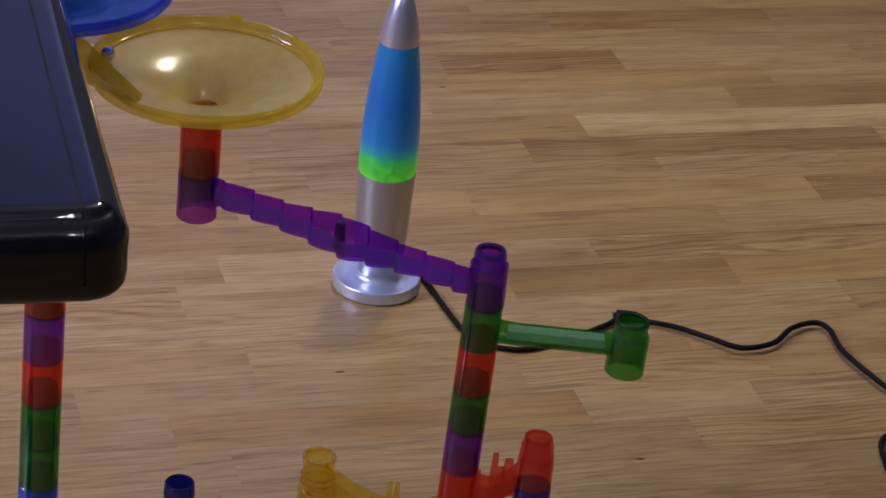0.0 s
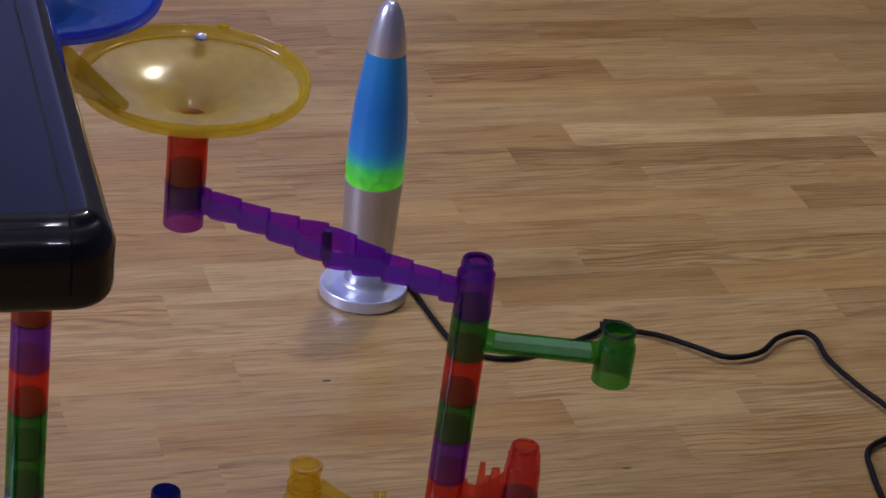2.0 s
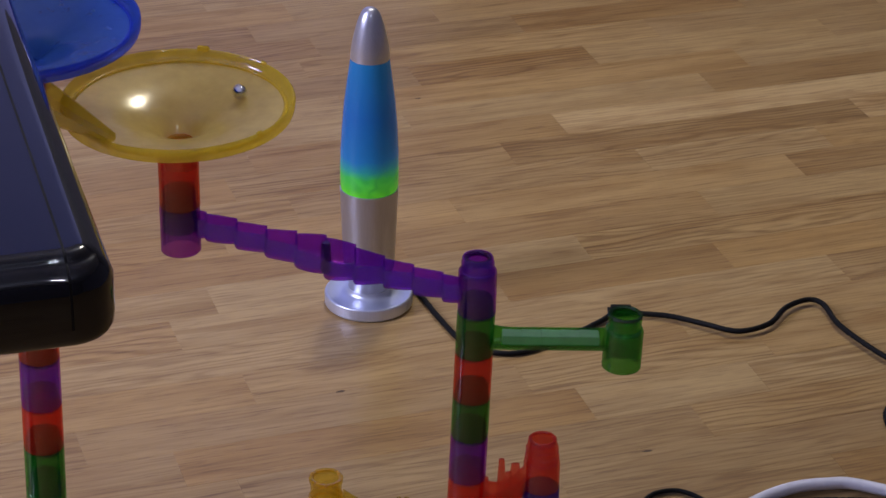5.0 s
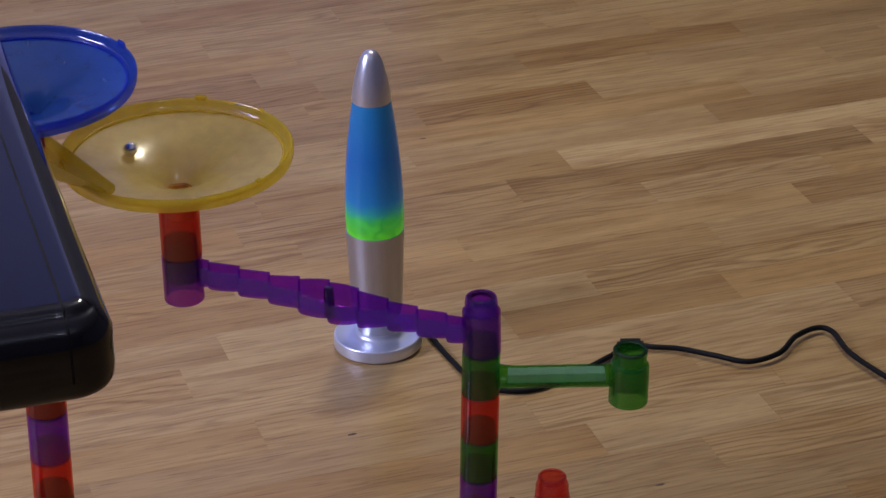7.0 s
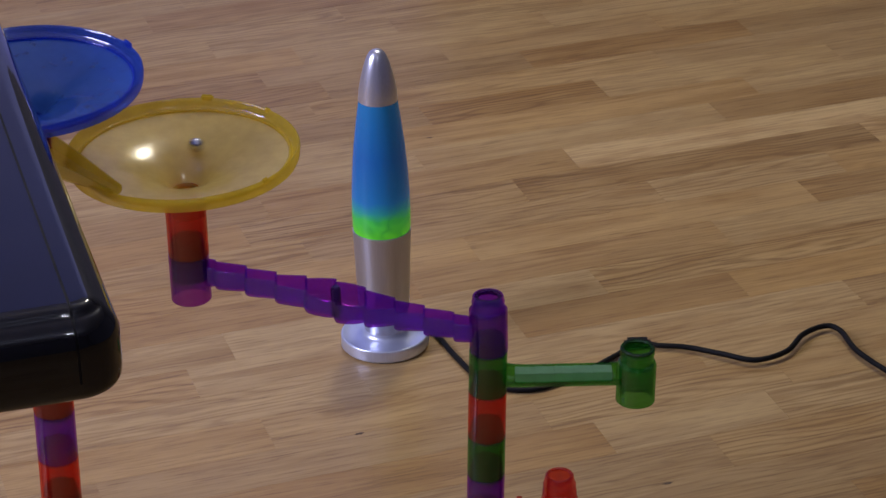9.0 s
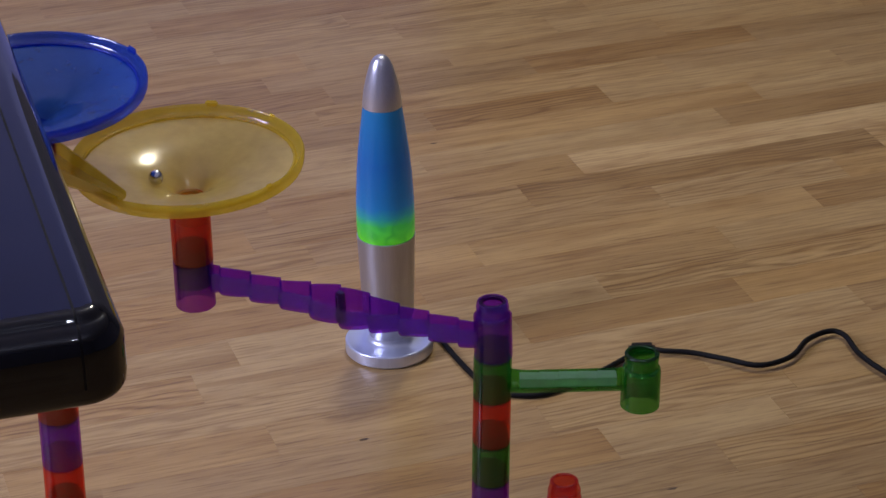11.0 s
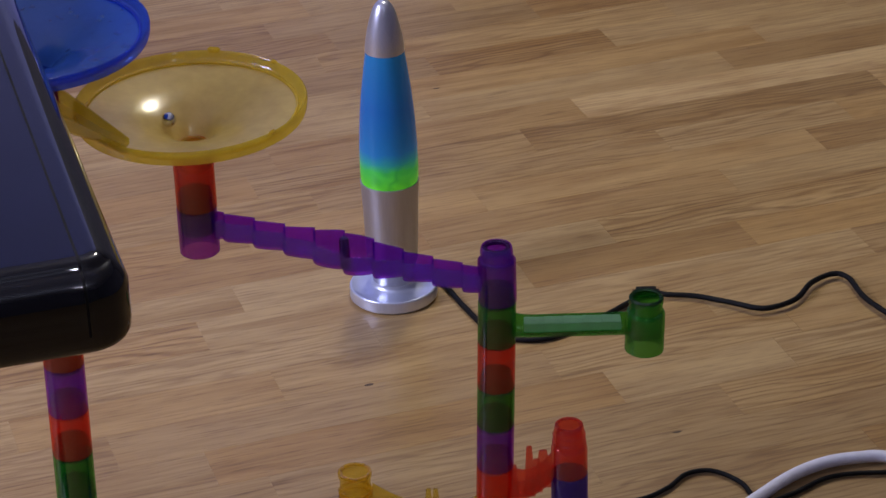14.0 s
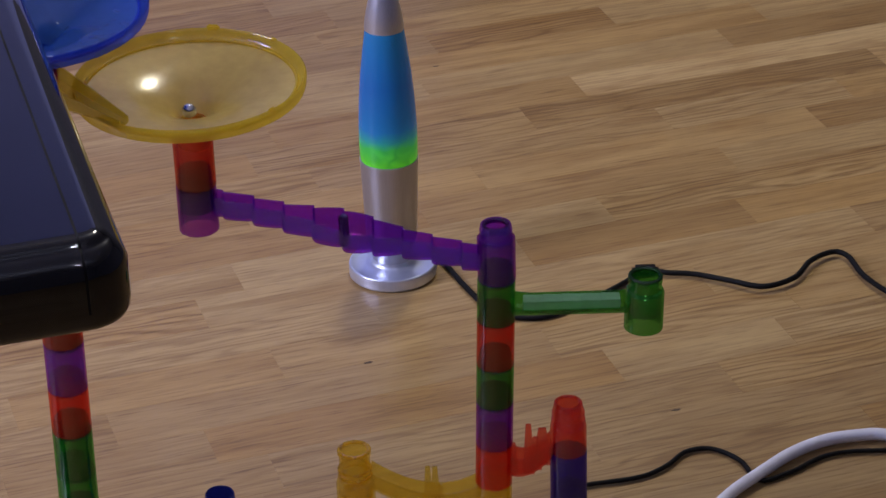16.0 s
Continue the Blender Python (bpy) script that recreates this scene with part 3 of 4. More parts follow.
# ---- green arm ----
def green_arm():
    ob = thing("cup_arm", (mid_x(0.3948), YS, 0.3948), "clear green plastic arm with a cup at its end", "marble run", "", (0, MID_LEAN[1], 0))
    part("sleeve", sleeve_bm(0.0394), GREEN, ob)
    part("neck", neck_bm(0.0399, 0.0140, None, (0, 0), RN - 0.0008), GREEN_PLUG, ob)
    cx = 0.2350 - mid_x(0.3948)
    part("cup", lathe([(0.0146, -0.0110), (0.0155, -0.0118), (0.0168, -0.0108), (0.0168, 0.0235), (0.0158, 0.0262), (0.0142, 0.0270), (0.0142, 0.0330), (0.0147, 0.0340), (0.0147, 0.0370), (0.0136, 0.0395), (0.0118, 0.0390), (0.0118, 0.0260), (0.0148, 0.0225), (0.0148, 0.004), (0.0030, 0.000), (0.0030, -0.002), (0.0148, 0.002), (0.0146, -0.0110)], 44, None, (cx, 0)), GREEN, ob).location.z = 0.003
    part("lip", ring_tube(0.0148, 0.0112, 0.0402, 0.0430, 0.0009, 40, None, (cx, 0)), GREEN_PLUG, ob)
    bm = bmesh.new()
    secs = []
    for x, w, z in ((0.0150, 0.0100, 0.0150), (0.024, 0.0085, 0.0145), (0.030, 0.0082, 0.0143), (cx - 0.022, 0.0082, 0.0165), (cx - 0.0155, 0.0090, 0.0168)):
        prof = [(-w, -0.0015), (-w, -0.005), (-w * 0.7, -0.0078), (w * 0.7, -0.0078), (w, -0.005), (w, 0.0070), (w - 0.0016, 0.0070), (w - 0.0016, -0.0045), (w * 0.6, -0.0065), (-w * 0.6, -0.0065), (-w + 0.0016, -0.0045), (-w + 0.0016, -0.0015)]
        secs.append([(x, a, z + b) for a, b in prof])
    part("trough", loft(secs, True, bm), GREEN, ob)
    # the running surface in five ribs, its catch of light painted as pale green
    for k in range(5):
        xa, xb = 0.023 + k * (cx - 0.044) / 5, 0.023 + (k + 1) * (cx - 0.044) / 5
        part("rib", box(xa, xb, -0.0072, 0.0062, 0.0115 + 0.0005 * k, 0.0205 + 0.0005 * k, 0.0005), PALE_GREEN, ob, "green rib coloured pale for the light it catches")
    return ob


green_arm()


# ---- red and yellow cups with toothed scoops ----
def scoop(name, words, material, lips, place, cup, ring_x, sign, low, rise, ring_h, teeth):
    """A cup on its own tube, joined to the middle tower by a sagging scoop with teeth; heights are from the cup's foot."""
    ob = thing(name, place, f"clear {words} plastic cup with a toothed scoop", "marble run", "toothed scoops")
    part("cup", lathe(cup, 44), material, ob)
    for r, ri, z in lips[1]:
        part("lip", ring_tube(r, ri, z, z + 0.0026, 0.0009), lips[0], ob)

    def at(u):
        return sign * (0.0145 + u * (abs(ring_x) - 0.0295)), low + (1 - u) ** 2 * rise + u**3 * ring_h

    secs = []
    for k in range(13):
        u = k / 12
        x, z = at(u)
        w, hh = 0.0115 - 0.0015 * math.sin(math.pi * u), 0.010 + 0.004 * u * u
        prof = [(-w, hh), (-w, -0.003), (-w * 0.8, -0.0068), (-w * 0.4, -0.009), (w * 0.4, -0.009), (w * 0.8, -0.0068), (w, -0.003), (w, hh), (w - 0.0016, hh), (w - 0.0016, -0.0025), (w * 0.65, -0.0055), (w * 0.3, -0.0072), (-w * 0.3, -0.0072), (-w * 0.65, -0.0055), (-w + 0.0016, -0.0025), (-w + 0.0016, hh)]
        secs.append([(x, a, z + b) for a, b in prof])
    part("scoop", loft(secs), material, ob)
    for u, tip, y, half in teeth:
        x, z = at(u)
        part("tooth", loft([[(x - h, y - d, q), (x + h, y - d, q), (x + h, y + d, q), (x - h, y + d, q)] for h, d, q in ((half, 0.0018, z - 0.004), (half * 0.8, 0.0016, z + (tip - z) * 0.5), (half * 0.5, 0.0012, tip - 0.001), (half * 0.3, 0.0006, tip))]), material, ob)
    return ob


RED_CUP = [(0.0138, 0.0), (0.0160, 0.0), (0.0160, 0.0250), (0.0152, 0.0285), (0.0138, 0.0298), (0.0149, 0.0306), (0.0151, 0.0318), (0.0149, 0.0330), (0.0135, 0.0340), (0.0133, 0.0372), (0.0144, 0.0380), (0.0146, 0.0391), (0.0144, 0.0402), (0.0132, 0.0412), (0.0132, 0.0435), (0.0126, 0.0468), (0.0108, 0.0490), (0.0092, 0.0484), (0.0108, 0.0450), (0.0118, 0.0300), (0.0136, 0.0260), (0.0138, 0.0)]
YELLOW_CUP = [(0.0150, 0.0), (0.0172, 0.0), (0.0172, 0.0235), (0.0160, 0.0262), (0.0138, 0.0275), (0.0137, 0.0300), (0.0150, 0.0308), (0.0152, 0.0318), (0.0150, 0.0328), (0.0137, 0.0336), (0.0137, 0.0362), (0.0150, 0.0370), (0.0152, 0.0380), (0.0150, 0.0390), (0.0137, 0.0398), (0.0137, 0.0520), (0.0147, 0.0532), (0.0149, 0.0545), (0.0147, 0.0560), (0.0136, 0.0575), (0.0116, 0.0572), (0.0112, 0.0550), (0.0112, 0.0275), (0.0150, 0.0230), (0.0150, 0.0)]
RX = 0.1700
scoop("red_scoop", "red", CLEAR_RED, (CLEAR_RED, ((0.0124, 0.0094, 0.0470),)), (RX, YS, 0.2600), RED_CUP, RX - mid_x(0.24), -1, -0.0190, 0.0240, 0.006, [(0.57, 0.0340, -0.0095, 0.0048), (0.24, 0.0290, -0.0085, 0.0070), (0.40, 0.0200, -0.0085, 0.0050), (0.93, 0.0150, -0.0095, 0.0036)])
for a, b, c in ((0.0185, 0.065, "green"), (0.065, 0.1115, "yellow"), (0.1115, 0.158, "red"), (0.158, 0.209, "green"), (0.209, 0.260, "indigo")):
    tube(c, (RX, YS, a), b - a, up=0.0140 if b < 0.25 else 0)
foot_plate(RX, YS, GREEN, "green")
YX = -0.0185
scoop("yellow_scoop", "yellow", YELLOW, (YELLOW_LIP, ((0.0150, 0.0110, 0.0556), (0.0154, 0.0128, 0.0368), (0.0154, 0.0128, 0.0306))), (YX, YS, 0.2095), YELLOW_CUP, mid_x(0.2) - YX, 1, -0.0060, 0.0340, 0.0130, [(0.54, 0.0435, -0.0090, 0.0042), (0.61, 0.0425, -0.0080, 0.0042), (0.66, 0.0240, -0.0090, 0.0030)])
for a, b, c in ((0.0185, 0.065, "purple"), (0.065, 0.1115, "red"), (0.1115, 0.158, "blue"), (0.158, 0.2095, "yellow")):
    tube(c, (YX, YS, a), b - a)
foot_plate(YX, YS, YELLOW, "yellow")
BX = -0.1396
for a, b, c in ((0.0185, 0.065, "green"), (0.065, 0.1115, "yellow"), (0.1115, 0.158, "red"), (0.158, 0.200, "blue")):
    tube(c, (BX, YS, a), b - a, up=0.025)
foot_plate(BX, YS, BLUE, "blue")

# ---- glossy black side table ----
TZ, TT = 0.750, 0.061
TURN = 16.3


def table():
    ob = thing("side_table", (-0.1102, -1.342, 0), "glossy black side table with an inset top panel", "table", "", (0, 0, TURN))

    def slab(x0, x1, y0, y1, r, profile):
        """A slab with rounded corners in plan; the profile gives side inset, front inset and height from below upwards."""
        rings = []
        for side, front, z in profile:
            ring = []
            rr = max(r - side, 0.002)
            for cx, cy, a0 in ((x1 - r, y0 + r, -90), (x1 - r, y1 - r, 0), (x0 + r, y1 - r, 90), (x0 + r, y0 + r, 180)):
                for k in range(13):
                    a = radians(a0 + 90 * k / 12)
                    near = (front - side) if cy < (y0 + y1) / 2 else 0
                    ring.append((cx + rr * math.cos(a), cy + rr * math.sin(a) + near, z))
            rings.append(ring)
        return loft(rings)

    under = [(0.020, 0.060, -0.0610), (0.0125, 0.049, -0.0603), (0.0065, 0.0415, -0.0582), (0.0026, 0.0374, -0.0552), (0.0006, 0.0354, -0.0510)]
    under = [(a, b, TZ + c) for a, b, c in under]
    # the front edge has a lower lip, a shallow step and the lid's own rounding; the sides round over plainly
    front = [(35.0, -44.0), (35.0, -26.0), (35.2, -20.5), (35.8, -16.3), (37.0, -12.8), (39.0, -9.8), (41.3, -8.0), (43.6, -6.5), (45.6, -5.7), (47.4, -5.3), (49.0, -4.85), (50.0, -4.0), (50.9, -2.85), (51.8, -1.8), (53.1, -0.95), (55.2, -0.35), (58.0, -0.08), (62.0, 0.0), (70.0, 0.0), (100.0, 0.0)]
    over = []
    for v, z in front:
        q = max(0.0, 1 + z / 20.0)
        over.append((0.020 * (0.35 * q + 0.65 * (1 - math.sqrt(max(0.0, 1 - q * q)))) + max(0.0, v - 62.0) / 2000, v / 1000, TZ + z / 1000))
    part("tabletop", slab(-0.62, 0.0, 0.0, 0.86, 0.030, under + over), BLACK_GLOSS, ob, "glossy black tabletop with rounded edges and a stepped front lip")
    for x, wide in ((-0.0305, 0.0016),):
        secs = []
        for v, z in front + [(830.0, 0.0)]:
            secs.append([(x + a, v / 1000 + b, TZ + z / 1000 + c) for a, b, c in ((-wide / 2, 0.0008, -0.001), (wide / 2, 0.0008, -0.001), (wide / 2, -0.00015, 0.0003), (-wide / 2, -0.00015, 0.0003))])
        part("groove", loft(secs), CABLE, ob, "fine dark groove along the tabletop", False)
    part("pedestal", lathe([(0, 0), (0.16, 0), (0.16, 0.012), (0.035, 0.03), (0.03, 0.3), (0.03, 0.66), (0.10, TZ - TT), (0, TZ - TT)], 40, None, (-0.40, 0.45)), BLACK_GLOSS, ob)
    return ob


table()

# ---- cables on the floor ----
flex = thing("lamp_cable", (0, 0, 0), "black lamp cable with an inline switch lying on the floor", "cable")
part("flex", cord(LAMP_FLEX, 0.0034), CABLE, flex)
part("switch", box(-0.016, 0.016, -0.009, 0.009, 0, 0.010, 0.004), CABLE, flex, "small black inline switch").location = SWITCH
part("plug_flex", cord(FLEX_TWO, 0.0027), CABLE, flex)
hose = tagged(part("white_hose", cord(HOSE_LINE, 0.0066, sides=14), HOSE), "thick white cable lying across the wooden floor", "cable")

# ---- the marble ----
marble = tagged(part("marble", lathe([(0.0062 * math.sin(math.pi * k / 16), -0.0062 * math.cos(math.pi * k / 16)) for k in range(17)], 28), CHROME), "small shiny steel ball rolling in the amber funnel", "marble")

# ---- the floor: oak strips laid in rows, with staggered ends ----
floor = tagged(part("floor", box(X0 - 0.1, X1 + 0.1, Y0 - 0.1, Y1 + 0.1, -0.03, -0.0062), GAP, None, "", False), "oak strip floor with long narrow strips", "", "", "structure")
ALONG, ACROSS = Vector((math.cos(GRAIN), math.sin(GRAIN), 0)), Vector((-math.sin(GRAIN), math.cos(GRAIN), 0))
STRIP, SEAM = 0.0712, FLOOR_SEAM


def strip_bm(bm, u0, u1, v0, v1):
    """One strip between lengths u and widths v, with eased top edges."""
    g, e = 0.0, 0.0002
    pts = [ALONG * u + ACROSS * v for u, v in ((u0 + g, v0 + g), (u1 - g, v0 + g), (u1 - g, v1 - g), (u0 + g, v1 - g))]
    tops = [ALONG * u + ACROSS * v for u, v in ((u0 + g + e, v0 + g + e), (u1 - g - e, v0 + g + e), (u1 - g - e, v1 - g - e), (u0 + g + e, v1 - g - e))]
    low = [bm.verts.new((p.x, p.y, -0.006)) for p in pts]
    mid = [bm.verts.new((p.x, p.y, -e)) for p in pts]
    top = [bm.verts.new((p.x, p.y, 0)) for p in tops]
    for a, b in ((low, mid), (mid, top)):
        for k in range(4):
            j = (k + 1) % 4
            bm.faces.new((a[k], a[j], b[j], b[k]))
    bm.faces.new(top)


def lay_floor():
    rng = random.Random(7)
    rest = bmesh.new()
    for row in range(-75, 62):
        v0 = SEAM + row * STRIP
        u = -6.0 + rng.random() * 0.5
        ends = ENDS.get(row)
        cuts = []
        while u < 6.0:
            cuts.append(u)
            u += rng.choice((0.28, 0.34, 0.40, 0.46, 0.52)) + rng.random() * 0.04
        if ends:
            lo, hi = min(ends), max(ends)
            cuts = sorted([c for c in cuts if c < lo - 0.2 or c > hi + 0.2] + list(ends))
        for a, b in zip(cuts, cuts[1:]):
            c = ALONG * ((a + b) / 2) + ACROSS * (v0 + STRIP / 2)
            if not (X0 - 0.3 < c.x < X1 + 0.3 and Y0 - 0.3 < c.y < Y1 + 0.3):
                continue
            if -1.0 < c.x < 1.25 and -1.0 < c.y < 1.55:
                bm = bmesh.new()
                strip_bm(bm, a, b, v0, v0 + STRIP)
                tone = rng.choice(("brown", "mid", "mid", "mid", "brown", "mid", "brown"))
                for start, known in TONES.get(row, ()):
                    if (a + b) / 2 > start:
                        tone = known
                part("strip", bm, OAK[tone], floor, "", False)
            else:
                strip_bm(rest, a, b, v0, v0 + STRIP)
    tagged(part("far_strips", rest, OAK["mid"], floor, "", False), "oak floor strips", "", "", "stuff")


lay_floor()


def knot(x, y, long, wide, name="knot"):
    """A small dark knot in the wood."""
    bm = bmesh.new()
    rng = random.Random(int(1000 * x))
    ring = []
    for k in range(14):
        a = 2 * math.pi * k / 14
        q = ALONG * (long * math.cos(a) * rng.uniform(0.75, 1.15)) + ACROSS * (wide * math.sin(a) * rng.uniform(0.75, 1.15))
        ring.append(bm.verts.new((x + q.x, y + q.y, 0.0004)))
    bm.faces.new(ring)
    part(name, bm, KNOT, floor, "", False)


for row in KNOTS:
    knot(*row)


def motions():
    walk(marble, [
        (0, pose(-0.2163, -0.7928, 0.6264, 0, 0, 0)), (0.1, pose(-0.2150, -0.8169, 0.6259, 0, 40, 0)), (0.2, pose(-0.1647, -0.8728, 0.6255, 0, 80, 0)),
        (0.3, pose(-0.1399, -0.8766, 0.6246, 0, 120, 0)), (0.4, pose(-0.0855, -0.8590, 0.6249, 0, 160, 0)), (0.5, pose(-0.0650, -0.8344, 0.6254, 0, 200, 0)),
        (0.6, pose(-0.0552, -0.8011, 0.6271, 0, 240, 0)), (0.7, pose(-0.0627, -0.7721, 0.6264, 0, 280, 0)), (0.8, pose(-0.1082, -0.7314, 0.6271, 0, 320, 0)),
        (0.9, pose(-0.1373, -0.7252, 0.6275, 0, 0, 0)), (1, pose(-0.1892, -0.7442, 0.6271, 0, 40, 0)), (1.1, pose(-0.2039, -0.7666, 0.6259, 0, 80, 0)),
        (1.2, pose(-0.2071, -0.8239, 0.6242, 0, 120, 0)), (1.3, pose(-0.1842, -0.8571, 0.6237, 0, 160, 0)), (1.4, pose(-0.1453, -0.8739, 0.6237, 0, 200, 0)),
        (1.5, pose(-0.1188, -0.8720, 0.6237, 0, 240, 0)), (1.6, pose(-0.0809, -0.8553, 0.6251, 0, 280, 0)), (1.7, pose(-0.0650, -0.8169, 0.6241, 0, 320, 0)),
        (1.8, pose(-0.0766, -0.7581, 0.6258, 0, 0, 0)), (1.9, pose(-0.0960, -0.7387, 0.6266, 0, 40, 0)), (2, pose(-0.1384, -0.7267, 0.6271, 0, 80, 0)),
        (2.1, pose(-0.1720, -0.7368, 0.6265, 0, 120, 0)), (2.2, pose(-0.1967, -0.7595, 0.6256, 0, 160, 0)), (2.3, pose(-0.2082, -0.7973, 0.6242, 0, 200, 0)),
        (2.4, pose(-0.1964, -0.8338, 0.6228, 0, 240, 0)), (2.5, pose(-0.1681, -0.8618, 0.6227, 0, 280, 0)), (2.6, pose(-0.1265, -0.8705, 0.6230, 0, 320, 0)),
        (2.7, pose(-0.0957, -0.8574, 0.6230, 0, 0, 0)), (2.8, pose(-0.0746, -0.8335, 0.6232, 0, 40, 0)), (2.9, pose(-0.0684, -0.7901, 0.6236, 0, 80, 0)),
        (3, pose(-0.0910, -0.7540, 0.6240, 0, 120, 0)), (3.1, pose(-0.1276, -0.7370, 0.6246, 0, 160, 0)), (3.2, pose(-0.1682, -0.7434, 0.6246, 0, 200, 0)),
        (3.3, pose(-0.1926, -0.7623, 0.6244, 0, 240, 0)), (3.4, pose(-0.2090, -0.7875, 0.6241, 0, 280, 0)), (3.5, pose(-0.2060, -0.8080, 0.6232, 0, 320, 0)),
        (3.6, pose(-0.1761, -0.8460, 0.6209, 0, 0, 0)), (3.7, pose(-0.1334, -0.8608, 0.6209, 0, 40, 0)), (3.8, pose(-0.0898, -0.8440, 0.6217, 0, 80, 0)),
        (3.9, pose(-0.0721, -0.8055, 0.6224, 0, 120, 0)), (4, pose(-0.0841, -0.7662, 0.6230, 0, 160, 0)), (4.1, pose(-0.1069, -0.7466, 0.6236, 0, 200, 0)),
        (4.2, pose(-0.1369, -0.7395, 0.6238, 0, 240, 0)), (4.3, pose(-0.1753, -0.7530, 0.6234, 0, 280, 0)), (4.4, pose(-0.1970, -0.7856, 0.6223, 0, 320, 0)),
        (4.5, pose(-0.1932, -0.8237, 0.6213, 0, 0, 0)), (4.6, pose(-0.1660, -0.8509, 0.6205, 0, 40, 0)), (4.7, pose(-0.1272, -0.8566, 0.6202, 0, 80, 0)),
        (4.8, pose(-0.0933, -0.8386, 0.6205, 0, 120, 0)), (4.9, pose(-0.0780, -0.8053, 0.6211, 0, 160, 0)), (5, pose(-0.0873, -0.7706, 0.6217, 0, 200, 0)),
        (5.1, pose(-0.1166, -0.7489, 0.6220, 0, 240, 0)), (5.2, pose(-0.1533, -0.7489, 0.6218, 0, 280, 0)), (5.3, pose(-0.1823, -0.7698, 0.6212, 0, 320, 0)),
        (5.4, pose(-0.1916, -0.8028, 0.6201, 0, 0, 0)), (5.5, pose(-0.1779, -0.8338, 0.6192, 0, 40, 0)), (5.6, pose(-0.1475, -0.8500, 0.6186, 0, 80, 0)),
        (5.7, pose(-0.1133, -0.8452, 0.6185, 0, 120, 0)), (5.8, pose(-0.0897, -0.8218, 0.6189, 0, 160, 0)), (5.9, pose(-0.0860, -0.7902, 0.6194, 0, 200, 0)),
        (6, pose(-0.1032, -0.7635, 0.6199, 0, 240, 0)), (6.1, pose(-0.1336, -0.7526, 0.6200, 0, 280, 0)), (6.2, pose(-0.1644, -0.7616, 0.6195, 0, 320, 0)),
        (6.3, pose(-0.1827, -0.7861, 0.6188, 0, 0, 0)), (6.4, pose(-0.1620, -0.8417, 0.6179, 0, 40, 0)), (6.5, pose(-0.1374, -0.8484, 0.6178, 0, 80, 0)),
        (6.6, pose(-0.1037, -0.8402, 0.6187, 0, 120, 0)), (6.7, pose(-0.0927, -0.8205, 0.6180, 0, 160, 0)), (6.8, pose(-0.1039, -0.7721, 0.6177, 0, 200, 0)),
        (6.9, pose(-0.1288, -0.7587, 0.6181, 0, 240, 0)), (7, pose(-0.1753, -0.7774, 0.6181, 0, 280, 0)), (7.1, pose(-0.1830, -0.7952, 0.6180, 0, 320, 0)),
        (7.2, pose(-0.1698, -0.8310, 0.6170, 0, 0, 0)), (7.3, pose(-0.1505, -0.8409, 0.6165, 0, 40, 0)), (7.4, pose(-0.1048, -0.8261, 0.6158, 0, 80, 0)),
        (7.5, pose(-0.0959, -0.7979, 0.6161, 0, 120, 0)), (7.6, pose(-0.1211, -0.7604, 0.6182, 0, 160, 0)), (7.7, pose(-0.1388, -0.7574, 0.6185, 0, 200, 0)),
        (7.8, pose(-0.1716, -0.7781, 0.6170, 0, 240, 0)), (7.9, pose(-0.1769, -0.7977, 0.6160, 0, 280, 0)), (8, pose(-0.1418, -0.8376, 0.6148, 0, 320, 0)),
        (8.1, pose(-0.1190, -0.8352, 0.6152, 0, 0, 0)), (8.2, pose(-0.0967, -0.8018, 0.6156, 0, 40, 0)), (8.3, pose(-0.1027, -0.7817, 0.6159, 0, 80, 0)),
        (8.4, pose(-0.1446, -0.7659, 0.6156, 0, 120, 0)), (8.5, pose(-0.1671, -0.7799, 0.6153, 0, 160, 0)), (8.6, pose(-0.1701, -0.8180, 0.6148, 0, 200, 0)),
        (8.7, pose(-0.1548, -0.8323, 0.6145, 0, 240, 0)), (8.8, pose(-0.1139, -0.8267, 0.6139, 0, 280, 0)), (8.9, pose(-0.1026, -0.7982, 0.6139, 0, 320, 0)),
        (9, pose(-0.1277, -0.7659, 0.6156, 0, 0, 0)), (9.1, pose(-0.1552, -0.7721, 0.6148, 0, 40, 0)), (9.2, pose(-0.1687, -0.7940, 0.6136, 0, 80, 0)),
        (9.3, pose(-0.1560, -0.8263, 0.6131, 0, 120, 0)), (9.4, pose(-0.1187, -0.8282, 0.6133, 0, 160, 0)), (9.5, pose(-0.1067, -0.8158, 0.6134, 0, 200, 0)),
        (9.6, pose(-0.1101, -0.7827, 0.6136, 0, 240, 0)), (9.7, pose(-0.1406, -0.7718, 0.6132, 0, 280, 0)), (9.8, pose(-0.1644, -0.7907, 0.6126, 0, 320, 0)),
        (9.9, pose(-0.1579, -0.8191, 0.6117, 0, 0, 0)), (10, pose(-0.1288, -0.8265, 0.6115, 0, 40, 0)), (10.1, pose(-0.1085, -0.8055, 0.6118, 0, 80, 0)),
        (10.2, pose(-0.1185, -0.7792, 0.6123, 0, 120, 0)), (10.3, pose(-0.1473, -0.7757, 0.6123, 0, 160, 0)), (10.4, pose(-0.1640, -0.7981, 0.6116, 0, 200, 0)),
        (10.5, pose(-0.1509, -0.8219, 0.6109, 0, 240, 0)), (10.6, pose(-0.1229, -0.8219, 0.6107, 0, 280, 0)), (10.7, pose(-0.1100, -0.7985, 0.6112, 0, 320, 0)),
        (10.8, pose(-0.1256, -0.7773, 0.6116, 0, 0, 0)), (10.9, pose(-0.1524, -0.7808, 0.6113, 0, 40, 0)), (11, pose(-0.1615, -0.8045, 0.6106, 0, 80, 0)),
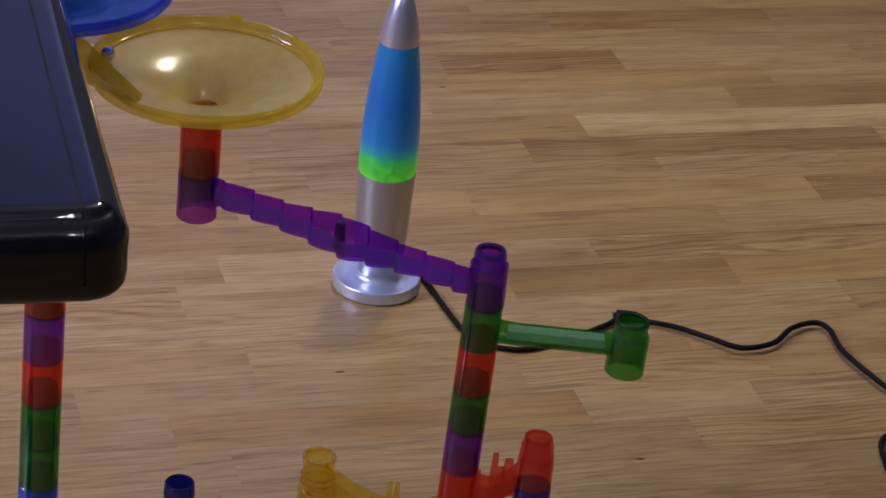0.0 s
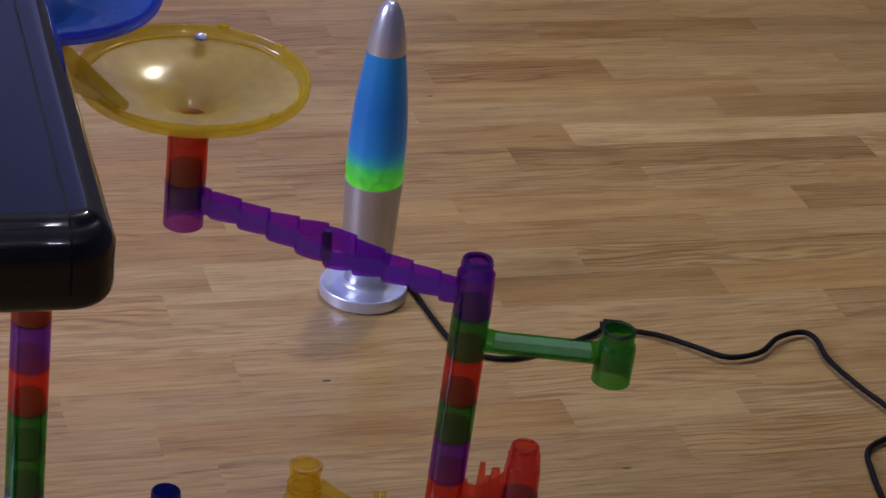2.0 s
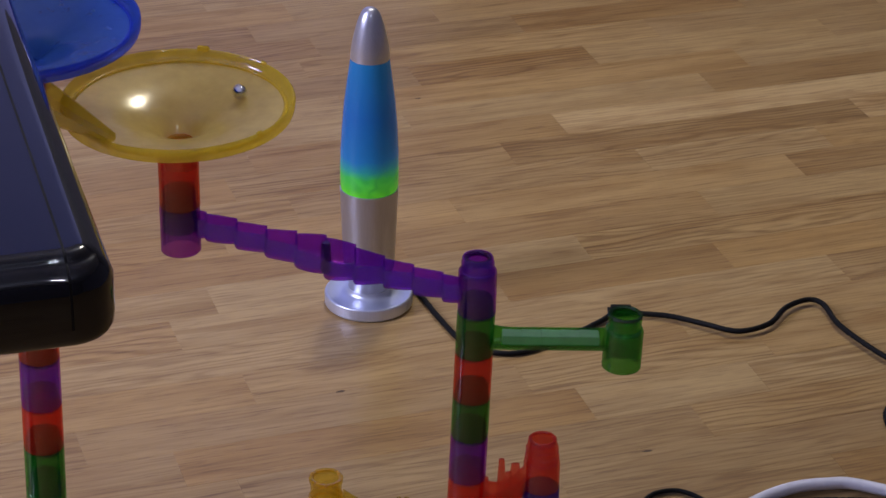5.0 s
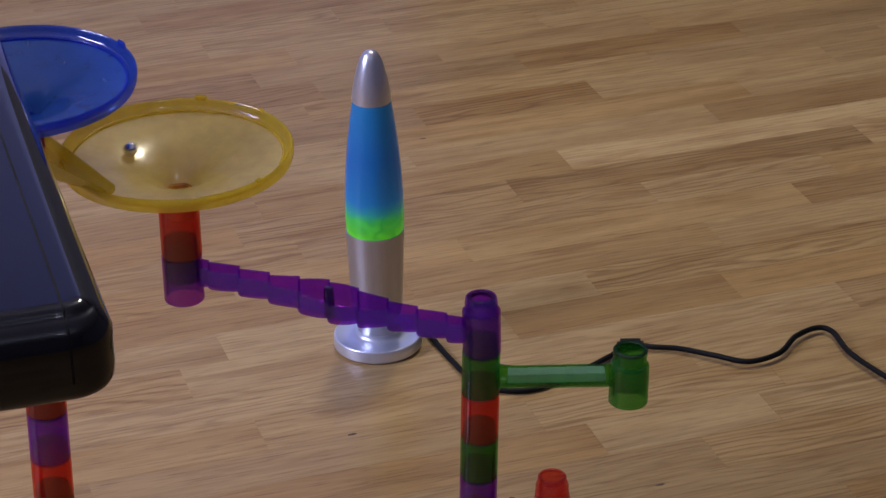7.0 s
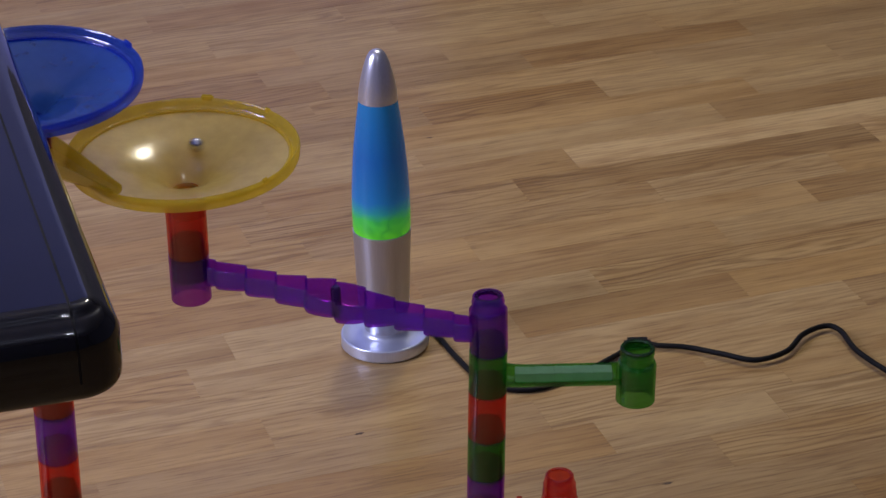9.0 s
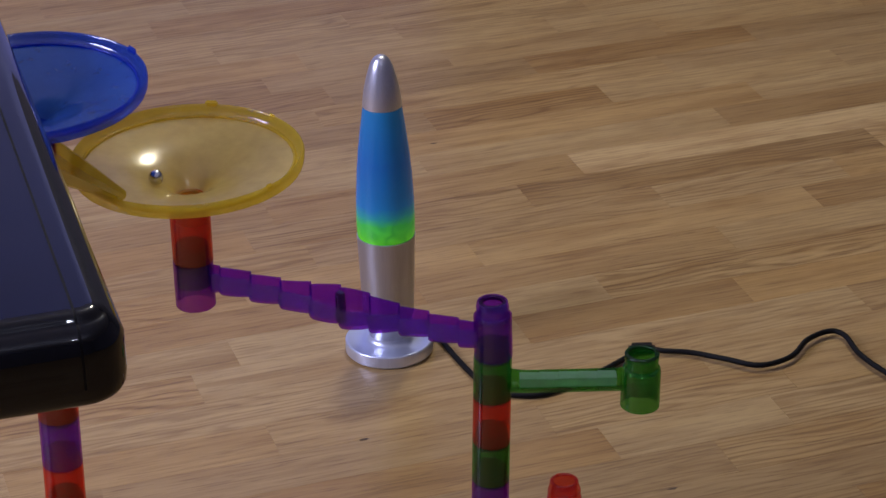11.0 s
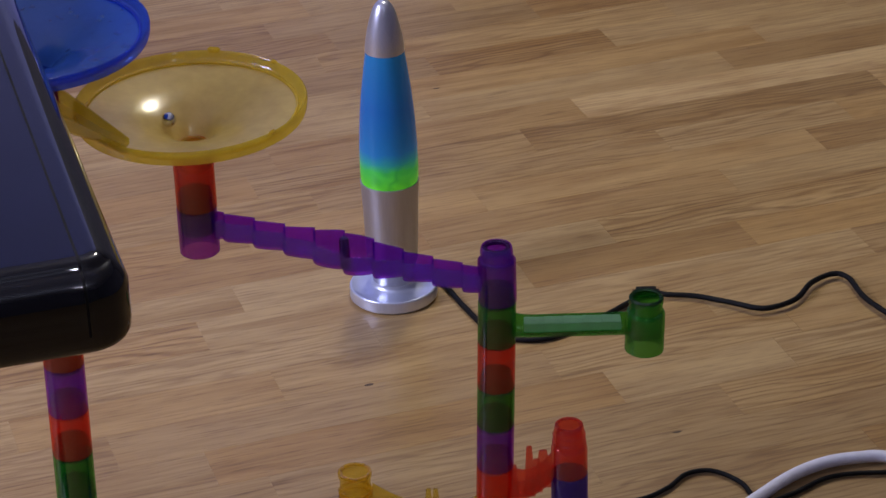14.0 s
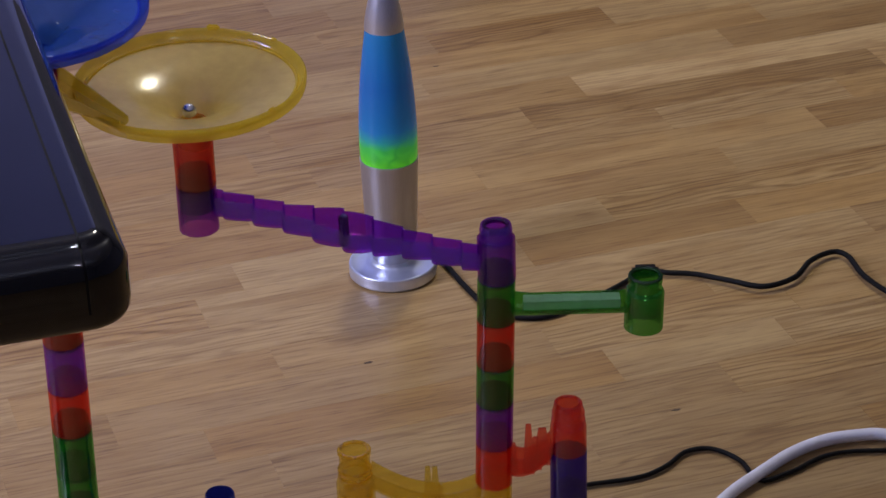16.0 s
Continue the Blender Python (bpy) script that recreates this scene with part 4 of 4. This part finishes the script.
        (11.1, pose(-0.1439, -0.8229, 0.6100, 0, 120, 0)), (11.2, pose(-0.1187, -0.8164, 0.6100, 0, 160, 0)), (11.3, pose(-0.1132, -0.7928, 0.6105, 0, 200, 0)),
        (11.4, pose(-0.1325, -0.7774, 0.6106, 0, 240, 0)), (11.5, pose(-0.1555, -0.7865, 0.6104, 0, 280, 0)), (11.6, pose(-0.1577, -0.8096, 0.6097, 0, 320, 0)),
        (11.7, pose(-0.1373, -0.8219, 0.6092, 0, 0, 0)), (11.8, pose(-0.1168, -0.8105, 0.6094, 0, 40, 0)), (11.9, pose(-0.1283, -0.7772, 0.6112, 0, 80, 0)),
        (12, pose(-0.1416, -0.7769, 0.6110, 0, 120, 0)), (12.1, pose(-0.1562, -0.8066, 0.6086, 0, 160, 0)), (12.2, pose(-0.1378, -0.8251, 0.6104, 0, 200, 0)),
        (12.3, pose(-0.1158, -0.8090, 0.6095, 0, 240, 0)), (12.4, pose(-0.1172, -0.7923, 0.6090, 0, 280, 0)), (12.5, pose(-0.1531, -0.7847, 0.6101, 0, 320, 0)),
        (12.6, pose(-0.1595, -0.7974, 0.6099, 0, 0, 0)), (12.7, pose(-0.1354, -0.8258, 0.6107, 0, 40, 0)), (12.8, pose(-0.1200, -0.8123, 0.6086, 0, 80, 0)),
        (12.9, pose(-0.1223, -0.7839, 0.6097, 0, 120, 0)), (13, pose(-0.1365, -0.7816, 0.6088, 0, 160, 0)), (13.1, pose(-0.1557, -0.8080, 0.6086, 0, 200, 0)),
        (13.2, pose(-0.1422, -0.8240, 0.6103, 0, 240, 0)), (13.3, pose(-0.1192, -0.7944, 0.6079, 0, 280, 0)), (13.4, pose(-0.1308, -0.7815, 0.6091, 0, 320, 0)),
        (13.5, pose(-0.1505, -0.7836, 0.6098, 0, 0, 0)), (13.6, pose(-0.1561, -0.8094, 0.6090, 0, 40, 0)), (13.7, pose(-0.1315, -0.8196, 0.6085, 0, 80, 0)),
        (13.8, pose(-0.1156, -0.7996, 0.6089, 0, 120, 0)), (13.9, pose(-0.1323, -0.7810, 0.6092, 0, 160, 0)), (14, pose(-0.1546, -0.7922, 0.6087, 0, 200, 0)),
        (14.1, pose(-0.1520, -0.8065, 0.6070, 0, 240, 0)), (14.2, pose(-0.1225, -0.8005, 0.6061, 0, 280, 0)), (14.3, pose(-0.1256, -0.7830, 0.6093, 0, 320, 0)),
        (14.4, pose(-0.1372, -0.7805, 0.6093, 0, 0, 0)), (14.5, pose(-0.1532, -0.8055, 0.6074, 0, 40, 0)), (14.6, pose(-0.1365, -0.8222, 0.6094, 0, 80, 0)),
        (14.7, pose(-0.1191, -0.7961, 0.6077, 0, 120, 0)), (14.8, pose(-0.1334, -0.7830, 0.6082, 0, 160, 0)), (14.9, pose(-0.1558, -0.7951, 0.6086, 0, 200, 0)),
        (15, pose(-0.1521, -0.8084, 0.6074, 0, 240, 0)), (15.1, pose(-0.1182, -0.7957, 0.6081, 0, 280, 0)), (15.2, pose(-0.1242, -0.7852, 0.6087, 0, 320, 0)),
        (15.3, pose(-0.1542, -0.7948, 0.6080, 0, 0, 0)), (15.4, pose(-0.1488, -0.8143, 0.6079, 0, 40, 0)), (15.5, pose(-0.1201, -0.8058, 0.6074, 0, 80, 0)),
        (15.6, pose(-0.1233, -0.7902, 0.6074, 0, 120, 0)), (15.7, pose(-0.1383, -0.7851, 0.6071, 0, 160, 0)), (15.8, pose(-0.1499, -0.7940, 0.6066, 0, 200, 0)),
        (15.9, pose(-0.1482, -0.8073, 0.6059, 0, 240, 0)), (16, pose(-0.1361, -0.8124, 0.6054, 0, 280, 0)),
    ])


motions()
